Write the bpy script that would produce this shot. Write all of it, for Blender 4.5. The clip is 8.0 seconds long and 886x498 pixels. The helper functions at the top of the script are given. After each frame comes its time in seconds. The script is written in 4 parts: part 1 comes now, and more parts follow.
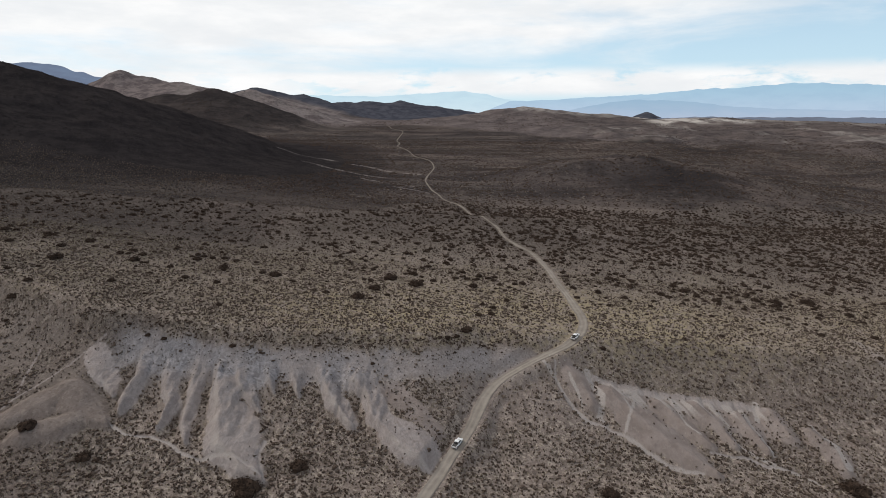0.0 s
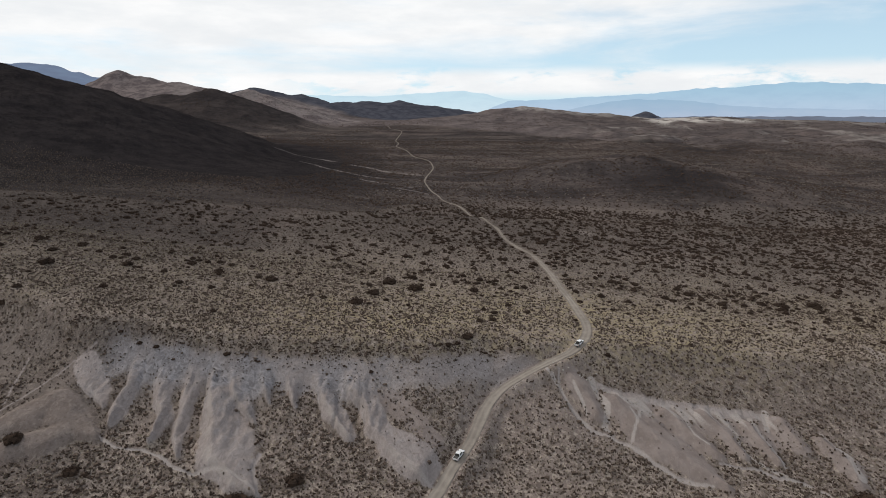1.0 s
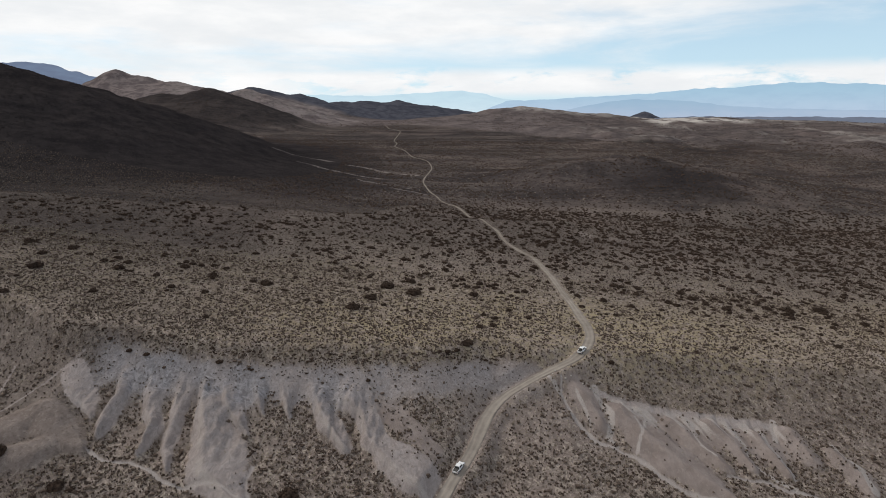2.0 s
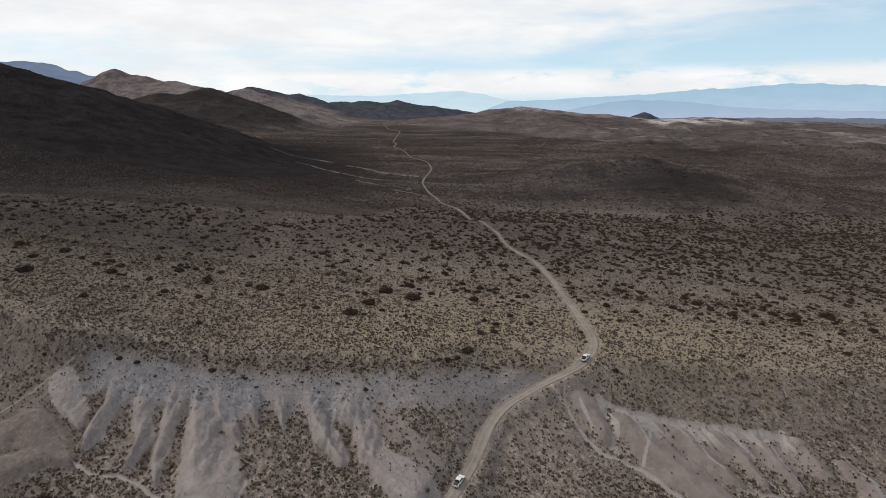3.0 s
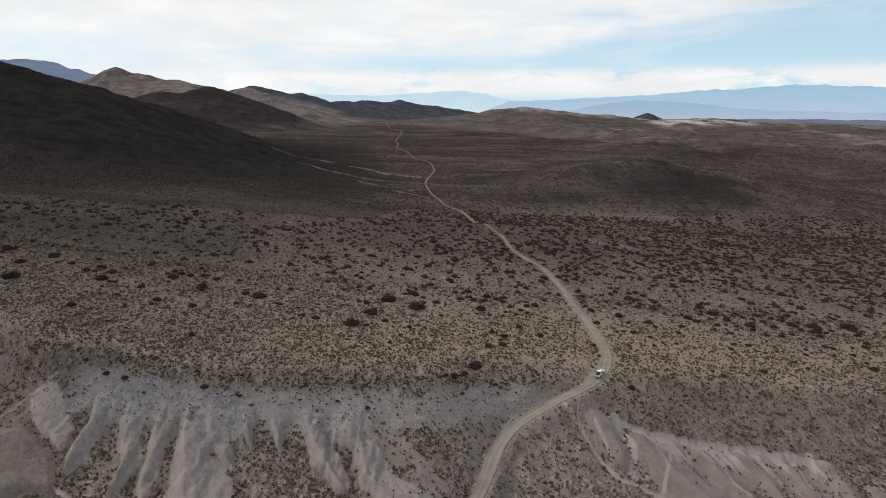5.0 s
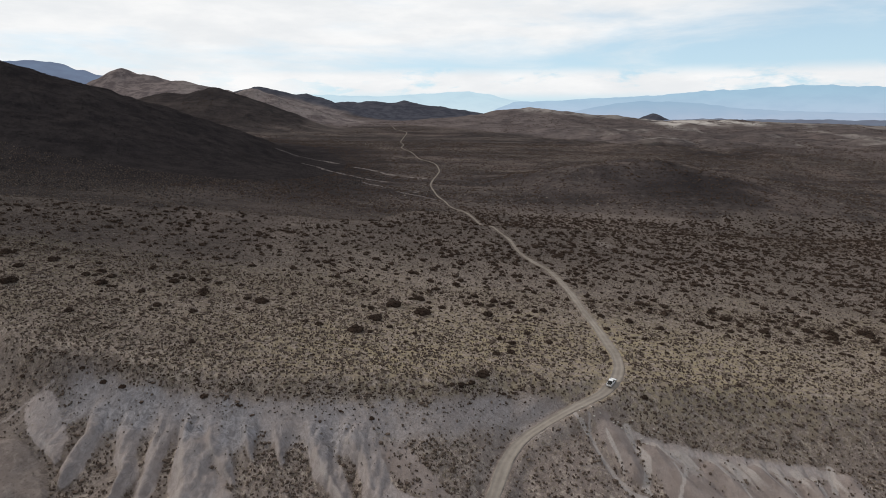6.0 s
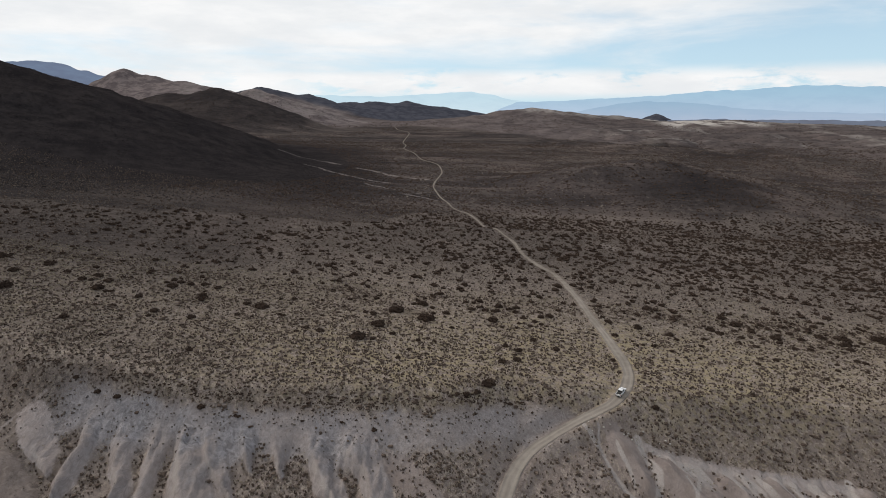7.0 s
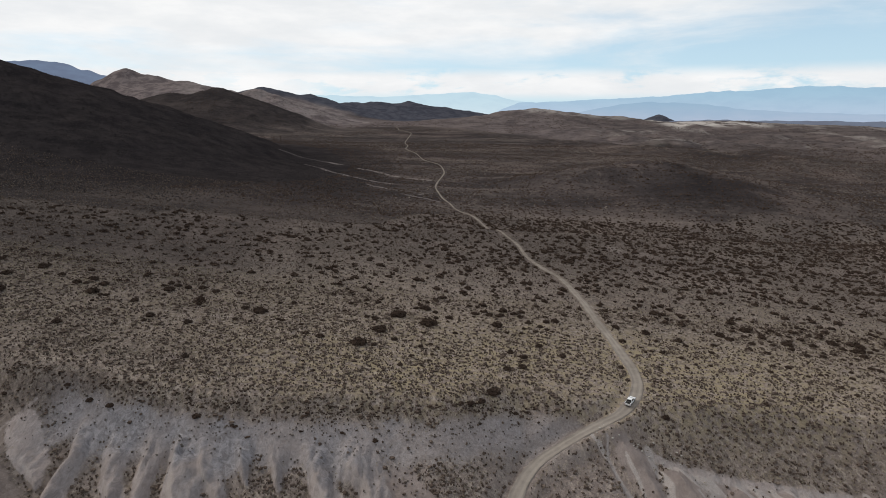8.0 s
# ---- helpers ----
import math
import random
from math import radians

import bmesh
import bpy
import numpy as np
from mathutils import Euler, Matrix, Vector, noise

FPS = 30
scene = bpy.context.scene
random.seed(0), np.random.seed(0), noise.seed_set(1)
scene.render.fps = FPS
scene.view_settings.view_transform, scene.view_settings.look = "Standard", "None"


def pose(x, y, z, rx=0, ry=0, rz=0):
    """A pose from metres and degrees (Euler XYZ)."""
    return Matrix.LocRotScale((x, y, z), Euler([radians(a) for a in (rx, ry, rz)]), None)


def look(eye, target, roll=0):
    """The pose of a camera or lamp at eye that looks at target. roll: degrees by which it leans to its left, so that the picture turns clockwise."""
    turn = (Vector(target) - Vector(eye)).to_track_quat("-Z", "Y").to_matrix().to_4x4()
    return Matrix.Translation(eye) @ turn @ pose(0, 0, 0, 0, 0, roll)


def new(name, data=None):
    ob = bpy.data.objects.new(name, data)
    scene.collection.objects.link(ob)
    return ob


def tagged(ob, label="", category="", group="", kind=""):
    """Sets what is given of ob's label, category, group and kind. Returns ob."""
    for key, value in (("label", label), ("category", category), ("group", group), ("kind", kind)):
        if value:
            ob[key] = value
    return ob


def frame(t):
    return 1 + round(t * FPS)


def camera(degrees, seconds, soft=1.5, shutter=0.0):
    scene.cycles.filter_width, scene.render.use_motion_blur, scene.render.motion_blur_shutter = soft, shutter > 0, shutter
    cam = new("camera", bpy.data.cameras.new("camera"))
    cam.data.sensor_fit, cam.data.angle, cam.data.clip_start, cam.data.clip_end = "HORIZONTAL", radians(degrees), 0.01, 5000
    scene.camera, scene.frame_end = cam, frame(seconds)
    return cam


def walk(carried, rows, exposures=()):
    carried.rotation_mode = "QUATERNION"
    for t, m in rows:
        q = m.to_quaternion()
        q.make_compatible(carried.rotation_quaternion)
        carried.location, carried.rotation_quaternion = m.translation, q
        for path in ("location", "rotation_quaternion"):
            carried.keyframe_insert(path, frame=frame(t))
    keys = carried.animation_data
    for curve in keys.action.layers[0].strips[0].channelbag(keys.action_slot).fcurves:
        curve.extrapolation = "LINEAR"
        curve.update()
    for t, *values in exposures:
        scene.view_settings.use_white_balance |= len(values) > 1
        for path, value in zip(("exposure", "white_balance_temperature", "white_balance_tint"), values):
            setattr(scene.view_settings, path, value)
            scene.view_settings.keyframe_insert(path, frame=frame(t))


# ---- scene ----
cam = camera(71.9, 8.0, soft=0.9)
PATH = [
    (0, (1.89, 4.017, 93.537), (1.89, 5.969, 93.103), -0.0),
    (0.5, (1.687, 7.337, 93.625), (1.688, 9.289, 93.191), -0.0),
    (1, (1.457, 10.607, 93.965), (1.46, 12.559, 93.53), -0.1),
    (1.5, (1.24, 13.95, 94.14), (1.246, 15.902, 93.704), -0.1),
    (3, (0.863, 23.719, 94.558), (0.874, 25.671, 94.123), 0.1),
    (3.5, (0.475, 26.922, 94.667), (0.49, 28.874, 94.232), 0.1),
    (4, (0.147, 30.103, 94.849), (0.166, 32.055, 94.413), 0.4),
    (4.5, (-0.48, 33.243, 94.941), (-0.466, 35.195, 94.505), 0.4),
    (6, (-1.627, 42.822, 95.122), (-1.636, 44.775, 94.688), 0.3),
    (6.5, (-2.009, 45.978, 95.215), (-2.023, 47.931, 94.782), 0.3),
    (7, (-2.478, 49.089, 95.416), (-2.494, 51.042, 94.983), 0.3),
    (7.5, (-2.822, 52.251, 95.487), (-2.841, 54.204, 95.054), 0.3),
    (8, (-3.251, 55.424, 95.267), (-3.272, 57.377, 94.835), 0.4),
]
walk(cam, [(t, look(eye, target, roll)) for t, eye, target, roll in PATH], exposures=((0, 0.0), (8, -0.05)))

# ---------------------------------------------------------------- light
SUN_AZIMUTH, SUN_HEIGHT = radians(-52), radians(37)   # from +y towards +x; the brightest part of the cloud
sun_way = Vector((math.sin(SUN_AZIMUTH) * math.cos(SUN_HEIGHT), math.cos(SUN_AZIMUTH) * math.cos(SUN_HEIGHT), math.sin(SUN_HEIGHT)))
sun_data = bpy.data.lights.new("sun", "SUN")
sun_data.energy, sun_data.angle, sun_data.color = 2.0, radians(13), (1.0, 0.95, 0.89)
sun = new("sun", sun_data)
sun.matrix_world = look(sun_way * 100, (0, 0, 0))


class Nodes:
    """A short hand for building node trees."""

    def __init__(self, tree):
        self.tree = tree
        tree.nodes.clear()

    def add(self, kind, **given):
        node = self.tree.nodes.new(kind)
        for key, value in given.items():
            if key == "operation":
                node.operation = value
            elif key == "blend":
                node.blend_type = value
            elif key == "data":
                node.data_type = value
            elif key == "attribute":
                node.attribute_name = value
            elif key == "sky":
                node.sky_type = value
        return node

    def link(self, a, b):
        self.tree.links.new(a, b)

    def feed(self, socket, value):
        if isinstance(value, bpy.types.NodeSocket):
            self.link(value, socket)
        elif isinstance(value, (tuple, list)):
            socket.default_value = (*value, 1.0) if len(value) == 3 and len(socket.default_value) == 4 else value
        else:
            socket.default_value = value

    def math(self, operation, a, b=0.0, clamp=False):
        node = self.add("ShaderNodeMath", operation=operation)
        node.use_clamp = clamp
        self.feed(node.inputs[0], a)
        self.feed(node.inputs[1], b)
        return node.outputs[0]

    def noise(self, vector, scale, detail=4.0, rough=0.55, distort=0.0):
        node = self.add("ShaderNodeTexNoise")
        if vector is not None:
            self.link(vector, node.inputs["Vector"])
        node.inputs["Scale"].default_value = scale
        node.inputs["Detail"].default_value = detail
        node.inputs["Roughness"].default_value = rough
        node.inputs["Distortion"].default_value = distort
        return node.outputs["Fac"]

    def spread(self, value, low, high, to_low=0.0, to_high=1.0):
        node = self.add("ShaderNodeMapRange")
        node.interpolation_type = "SMOOTHSTEP"
        self.feed(node.inputs["Value"], value)
        for name, v in (("From Min", low), ("From Max", high), ("To Min", to_low), ("To Max", to_high)):
            node.inputs[name].default_value = v
        return node.outputs["Result"]

    def mix(self, fac, a, b, blend="MIX"):
        node = self.add("ShaderNodeMix", data="RGBA", blend=blend)
        self.feed(node.inputs["Factor"], fac)
        self.feed(node.inputs[6], a)
        self.feed(node.inputs[7], b)
        return node.outputs[2]

    def scaled(self, vector, x, y, z):
        node = self.add("ShaderNodeVectorMath", operation="MULTIPLY")
        self.link(vector, node.inputs[0])
        node.inputs[1].default_value = (x, y, z)
        return node.outputs[0]


# a sky of thin blue under sheets of bright cloud, puffs low over the horizon
world = bpy.data.worlds.new("world")
scene.world = world
world.use_nodes = True
n = Nodes(world.node_tree)
sky = n.add("ShaderNodeTexSky", sky="NISHITA")
sky.sun_disc, sky.sun_elevation, sky.sun_rotation = False, SUN_HEIGHT, SUN_AZIMUTH
sky.altitude, sky.air_density, sky.dust_density = 1500, 1.0, 0.4
blue = n.add("ShaderNodeVectorMath", operation="SCALE")
n.link(sky.outputs[0], blue.inputs[0])
blue.inputs["Scale"].default_value = 0.11
way = n.add("ShaderNodeTexCoord").outputs["Generated"]
parts = n.add("ShaderNodeSeparateXYZ")
n.link(way, parts.inputs[0])
east, north, up = parts.outputs
sheet_noise = n.noise(n.scaled(way, 1.0, 1.0, 5.5), 2.6, 6.0, 0.55, 0.35)
sheet = n.math("ADD", sheet_noise, n.math("MULTIPLY", east, -0.27))
sheet = n.math("ADD", sheet, n.spread(up, 0.03, 0.16, -0.16, 0.14))
sheet = n.spread(sheet, 0.30, 0.64, 0.0, 1.0)
puff_noise = n.noise(n.scaled(way, 1.0, 1.0, 3.2), 13.0, 6.0, 0.6, 0.2)
band = n.math("MULTIPLY", n.spread(up, 0.018, 0.036), n.spread(up, 0.076, 0.054))
puff = n.math("MULTIPLY", n.spread(puff_noise, 0.30, 0.50), band)
cloud = n.math("MAXIMUM", sheet, puff)
thick = n.spread(n.noise(n.scaled(way, 1.0, 1.0, 4.0), 6.0, 5.0, 0.6), 0.32, 0.72, 0.45, 1.0)
cloud_colour = n.mix(thick, (0.735, 0.775, 0.815), (1.0, 1.0, 1.0))
# overhead, out of view, the sheet is set thick and grey to dim the ground
cloud_colour = n.mix(n.spread(up, 0.16, 0.62), cloud_colour, (0.64, 0.65, 0.675))
thin = n.mix(n.spread(up, 0.0, 0.4, 0.8, 0.0), blue.outputs[0], (0.585, 0.80, 0.95))
sky_colour = n.mix(cloud, thin, cloud_colour)
back = n.add("ShaderNodeBackground")
n.link(sky_colour, back.inputs["Color"])
back.inputs["Strength"].default_value = 1.0
n.link(back.outputs[0], n.add("ShaderNodeOutputWorld").inputs["Surface"])


# ---------------------------------------------------------------- materials
def material(name):
    m = bpy.data.materials.new(name)
    m.use_nodes = True
    tree = Nodes(m.node_tree)
    shader = tree.add("ShaderNodeBsdfPrincipled")
    tree.link(shader.outputs[0], tree.add("ShaderNodeOutputMaterial").inputs["Surface"])
    return m, tree, shader


def bump(tree, shader, height, strength, distance):
    node = tree.add("ShaderNodeBump")
    tree.link(height, node.inputs["Height"])
    node.inputs["Strength"].default_value = strength
    node.inputs["Distance"].default_value = distance
    tree.link(node.outputs[0], shader.inputs["Normal"])


def ground_material():
    m, t, s = material("desert_soil")
    place = t.add("ShaderNodeNewGeometry").outputs["Position"]
    flat = t.scaled(place, 1, 1, 0.6)

    def zone(name):
        return t.add("ShaderNodeAttribute", attribute=name).outputs["Fac"]

    broad = t.noise(flat, 0.018, 5, 0.6)
    mid = t.noise(flat, 0.16, 5, 0.6)
    fine = t.noise(flat, 1.3, 5, 0.65)
    grit = t.noise(flat, 5.0, 3, 0.7)
    soil = t.mix(t.spread(broad, 0.35, 0.65), (0.232, 0.184, 0.160), (0.304, 0.247, 0.212))
    soil = t.mix(t.spread(mid, 0.35, 0.70, 0.0, 0.6), soil, (0.300, 0.252, 0.220))
    soil = t.mix(t.spread(fine, 0.50, 0.66, 0.0, 0.6), soil, (0.100, 0.079, 0.063))
    soil = t.mix(t.spread(t.noise(flat, 0.95, 3, 0.65, 0.5), 0.53, 0.63, 0.0, 0.62), soil, (0.066, 0.052, 0.042))
    soil = t.mix(t.spread(t.noise(t.scaled(place, 1.0, 0.8, 0.6), 0.75, 4, 0.65, 0.6), 0.51, 0.62, 0.0, 0.85), soil, (0.425, 0.362, 0.303))
    soil = t.mix(t.spread(t.noise(t.scaled(place, 1.0, 0.7, 0.6), 0.32, 4, 0.65), 0.50, 0.62, 0.0, 0.55), soil, (0.098, 0.078, 0.066))
    # straw-coloured growth on the flat
    straw = t.math("MULTIPLY", zone("straw"), t.spread(t.noise(flat, 0.5, 4, 0.6), 0.4, 0.62))
    soil = t.mix(t.math("MULTIPLY", straw, 0.6), soil, (0.330, 0.272, 0.178))
    # ground thick with dark scrub, cloud shadow over the valley painted in too
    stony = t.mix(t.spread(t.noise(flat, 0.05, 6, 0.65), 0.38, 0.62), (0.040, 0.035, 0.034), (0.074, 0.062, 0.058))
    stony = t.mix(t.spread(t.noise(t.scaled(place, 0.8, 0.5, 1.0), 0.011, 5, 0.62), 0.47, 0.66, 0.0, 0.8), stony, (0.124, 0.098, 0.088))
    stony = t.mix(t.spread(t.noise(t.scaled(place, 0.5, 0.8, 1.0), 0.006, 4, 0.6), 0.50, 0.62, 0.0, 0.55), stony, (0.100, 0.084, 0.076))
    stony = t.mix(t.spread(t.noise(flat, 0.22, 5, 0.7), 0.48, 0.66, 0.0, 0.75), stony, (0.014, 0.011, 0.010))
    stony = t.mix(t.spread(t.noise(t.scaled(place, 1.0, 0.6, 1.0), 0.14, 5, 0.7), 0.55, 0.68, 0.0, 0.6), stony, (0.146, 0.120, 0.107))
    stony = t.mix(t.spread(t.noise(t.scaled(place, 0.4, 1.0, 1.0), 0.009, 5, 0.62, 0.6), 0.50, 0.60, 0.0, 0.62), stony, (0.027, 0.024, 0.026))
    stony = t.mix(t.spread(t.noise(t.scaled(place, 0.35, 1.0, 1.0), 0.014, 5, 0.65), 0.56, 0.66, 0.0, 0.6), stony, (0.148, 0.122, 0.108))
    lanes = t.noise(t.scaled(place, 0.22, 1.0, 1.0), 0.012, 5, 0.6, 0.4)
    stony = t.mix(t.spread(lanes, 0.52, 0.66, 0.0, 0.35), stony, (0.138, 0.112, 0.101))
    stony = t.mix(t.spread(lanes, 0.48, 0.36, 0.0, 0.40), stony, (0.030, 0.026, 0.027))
    # near-black tone that paints cloud shadow onto the hills
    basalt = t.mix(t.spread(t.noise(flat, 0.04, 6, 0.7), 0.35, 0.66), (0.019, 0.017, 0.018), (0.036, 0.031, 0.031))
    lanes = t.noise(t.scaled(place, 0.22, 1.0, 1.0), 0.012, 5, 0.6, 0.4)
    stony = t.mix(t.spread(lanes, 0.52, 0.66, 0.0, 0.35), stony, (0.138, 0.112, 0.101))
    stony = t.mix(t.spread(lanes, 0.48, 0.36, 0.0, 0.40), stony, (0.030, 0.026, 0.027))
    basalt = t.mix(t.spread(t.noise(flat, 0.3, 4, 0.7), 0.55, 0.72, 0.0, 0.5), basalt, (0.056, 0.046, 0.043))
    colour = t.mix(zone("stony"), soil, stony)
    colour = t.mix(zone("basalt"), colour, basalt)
    # distance haze mixed into the rock colour of the farthest hills
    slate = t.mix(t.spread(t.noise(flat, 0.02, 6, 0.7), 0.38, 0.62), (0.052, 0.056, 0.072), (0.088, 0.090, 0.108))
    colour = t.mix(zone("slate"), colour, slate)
    # bare grey gravel and brown crust
    gravel = t.mix(t.spread(fine, 0.35, 0.7), (0.195, 0.162, 0.142), (0.275, 0.234, 0.208))
    colour = t.mix(t.math("MULTIPLY", zone("gravel"), 0.85), colour, gravel)
    # pale clay with streaks that run down the slope
    streak = t.noise(t.scaled(place, 1.0, 0.42, 0.7), 0.75, 7, 0.68, 1.2)
    clay = t.mix(t.spread(streak, 0.32, 0.68), (0.268, 0.228, 0.212), (0.385, 0.340, 0.320))
    clay = t.mix(t.spread(mid, 0.45, 0.7, 0.0, 0.5), clay, (0.292, 0.248, 0.228))
    clay = t.mix(t.spread(grit, 0.55, 0.75, 0.0, 0.4), clay, (0.215, 0.184, 0.166))
    edge = t.spread(t.math("ADD", zone("clay"), t.math("MULTIPLY", t.math("SUBTRACT", fine, 0.5), 0.8)), 0.18, 0.62)
    colour = t.mix(edge, colour, clay)
    # smooth wind-worn crust, bare of plants
    crust = t.mix(t.spread(mid, 0.35, 0.68), (0.234, 0.192, 0.172), (0.308, 0.258, 0.234))
    crust = t.mix(t.spread(streak, 0.50, 0.72, 0.0, 0.6), crust, (0.350, 0.303, 0.276))
    crust = t.mix(t.spread(grit, 0.55, 0.75, 0.0, 0.35), crust, (0.150, 0.121, 0.104))
    bare = t.math("MULTIPLY", zone("crust"), t.math("SUBTRACT", 1.0, t.math("MULTIPLY", edge, 0.75)))
    colour = t.mix(t.spread(t.math("ADD", bare, t.math("MULTIPLY", t.math("SUBTRACT", fine, 0.5), 0.5)), 0.12, 0.62), colour, crust)
    # grey ash-like soil under the rim
    ash = t.mix(t.spread(t.noise(flat, 0.6, 7, 0.75, 0.8), 0.38, 0.62), (0.185, 0.175, 0.179), (0.375, 0.358, 0.366))
    colour = t.mix(t.math("MULTIPLY", zone("ash"), 0.85), colour, ash)
    # pale silt washed down the rills, also painting sunlit west edges
    silt = t.mix(t.spread(grit, 0.35, 0.7), (0.345, 0.302, 0.276), (0.440, 0.398, 0.368))
    colour = t.mix(t.spread(t.math("ADD", zone("silt"), t.math("MULTIPLY", t.math("SUBTRACT", fine, 0.5), 0.6)), 0.12, 0.75), colour, silt)
    # far tan and pink slopes, toned as sunlit with a purple haze tint
    tan = t.mix(t.spread(t.noise(flat, 0.02, 6, 0.7), 0.40, 0.60), (0.110, 0.091, 0.090), (0.196, 0.163, 0.155))
    tan = t.mix(t.spread(t.noise(flat, 0.07, 5, 0.75), 0.52, 0.66, 0.0, 0.55), tan, (0.056, 0.045, 0.044))
    colour = t.mix(zone("tan"), colour, tan)
    pale = t.math("MULTIPLY", zone("pale"), t.spread(t.noise(t.scaled(place, 1, 0.8, 1.5), 0.014, 6, 0.65), 0.40, 0.58))
    colour = t.mix(pale, colour, (0.46, 0.42, 0.38))
    t.link(colour, s.inputs["Base Color"])
    s.inputs["Roughness"].default_value = 0.95
    s.inputs["Specular IOR Level"].default_value = 0.0
    relief = t.math("ADD", t.math("MULTIPLY", fine, 0.6), t.math("MULTIPLY", grit, 0.5))
    relief = t.math("ADD", relief, t.math("MULTIPLY", streak, 0.5))
    bump(t, s, relief, 0.9, 0.6)
    return m


def road_material():
    m, t, s = material("packed_dirt")
    place = t.add("ShaderNodeNewGeometry").outputs["Position"]
    mid, fine = t.noise(place, 0.25, 5, 0.6), t.noise(place, 2.2, 5, 0.65)
    wear = t.add("ShaderNodeAttribute", attribute="wear").outputs["Fac"]
    colour = t.mix(t.spread(mid, 0.35, 0.68), (0.178, 0.153, 0.130), (0.250, 0.218, 0.186))
    colour = t.mix(t.spread(fine, 0.5, 0.75, 0.0, 0.5), colour, (0.185, 0.156, 0.126))
    # paler on worn ruts; the far track keeps a darker, shaded tone
    colour = t.mix(t.math("MULTIPLY", wear, 0.65), colour, (0.385, 0.345, 0.300))
    t.link(colour, s.inputs["Base Color"])
    s.inputs["Roughness"].default_value = 0.95
    s.inputs["Specular IOR Level"].default_value = 0.0
    bump(t, s, fine, 0.5, 0.15)
    return m


def plant_material(name, dark, light, dry):
    m, t, s = material(name)
    place = t.add("ShaderNodeNewGeometry")
    patch = t.noise(place.outputs["Position"], 0.35, 3, 0.6)
    colour = t.mix(t.spread(patch, 0.35, 0.65), dark, light)
    colour = t.mix(t.spread(place.outputs["Random Per Island"], 0.55, 1.0, 0.0, 0.55), colour, dry)
    t.link(colour, s.inputs["Base Color"])
    s.inputs["Roughness"].default_value = 0.9
    s.inputs["Specular IOR Level"].default_value = 0.0
    return m


def plain(name, colour, rough=0.5, metal=0.0, coat=0.0, dirt=0.0):
    m, t, s = material(name)
    if dirt:
        where = t.add("ShaderNodeTexCoord").outputs["Object"]
        grime = t.spread(t.noise(where, 2.5, 5, 0.65), 0.45, 0.75, 0.0, dirt)
        t.link(t.mix(grime, colour, (0.30, 0.25, 0.19)), s.inputs["Base Color"])
    else:
        s.inputs["Base Color"].default_value = (*colour, 1)
    s.inputs["Roughness"].default_value, s.inputs["Metallic"].default_value = rough, metal
    s.inputs["Coat Weight"].default_value = coat
    return m


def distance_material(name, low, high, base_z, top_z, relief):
    """Far ranges seen through kilometres of bright air: that haze is painted in, as a soft backdrop glow."""
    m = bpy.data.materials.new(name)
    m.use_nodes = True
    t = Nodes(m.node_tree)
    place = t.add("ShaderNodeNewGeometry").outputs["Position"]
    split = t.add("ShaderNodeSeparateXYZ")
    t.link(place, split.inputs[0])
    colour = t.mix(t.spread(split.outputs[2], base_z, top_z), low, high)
    # folds are painted as random bluer patches in the glow
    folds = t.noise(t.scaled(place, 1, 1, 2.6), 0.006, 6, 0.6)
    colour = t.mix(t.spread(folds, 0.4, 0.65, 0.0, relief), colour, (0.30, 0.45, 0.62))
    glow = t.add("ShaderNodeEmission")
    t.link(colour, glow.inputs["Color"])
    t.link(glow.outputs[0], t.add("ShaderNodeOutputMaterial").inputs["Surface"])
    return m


SOIL, DIRT = ground_material(), road_material()
BUSH = plant_material("bush_twigs", (0.040, 0.028, 0.022), (0.060, 0.042, 0.032), (0.084, 0.060, 0.046))
SCRUB = plant_material("scrub_twigs", (0.078, 0.058, 0.047), (0.128, 0.098, 0.080), (0.205, 0.163, 0.131))
GRASS = plant_material("dry_grass", (0.19, 0.158, 0.108), (0.29, 0.245, 0.17), (0.38, 0.33, 0.24))
TUSSOCK = plant_material("dull_tussock", (0.092, 0.078, 0.067), (0.135, 0.115, 0.098), (0.20, 0.172, 0.148))
PALE_GRASS = plant_material("pale_tussock", (0.135, 0.112, 0.094), (0.185, 0.156, 0.132), (0.25, 0.212, 0.178))
# scrub colour darkened to match the shadow painted on the hill
SHADED_SCRUB = plant_material("shaded_scrub_twigs", (0.022, 0.019, 0.019), (0.036, 0.031, 0.030), (0.060, 0.052, 0.047))
STONE = plain("pale_stone", (0.42, 0.39, 0.35), 0.9, dirt=0.5)


# ---------------------------------------------------------------- the lie of the land
def vnoise(x, y, seed=0):
    """Smooth value noise in -1..1 on a unit lattice."""
    xi, yi = np.floor(x).astype(np.int64), np.floor(y).astype(np.int64)
    u, v = x - xi, y - yi
    u, v = u * u * (3 - 2 * u), v * v * (3 - 2 * v)

    def lattice(i, j):
        k = (i * 374761393 + j * 668265263 + seed * 974634777) & 0xFFFFFFFF
        k = ((k ^ (k >> 13)) * 1274126177) & 0xFFFFFFFF
        k = ((k ^ (k >> 16)) * 2246822519) & 0xFFFFFFFF
        return ((k ^ (k >> 15)) & 0xFFFF) / 32767.5 - 1

    a, b = lattice(xi, yi), lattice(xi + 1, yi)
    c, d = lattice(xi, yi + 1), lattice(xi + 1, yi + 1)
    return (a * (1 - u) + b * u) * (1 - v) + (c * (1 - u) + d * u) * v


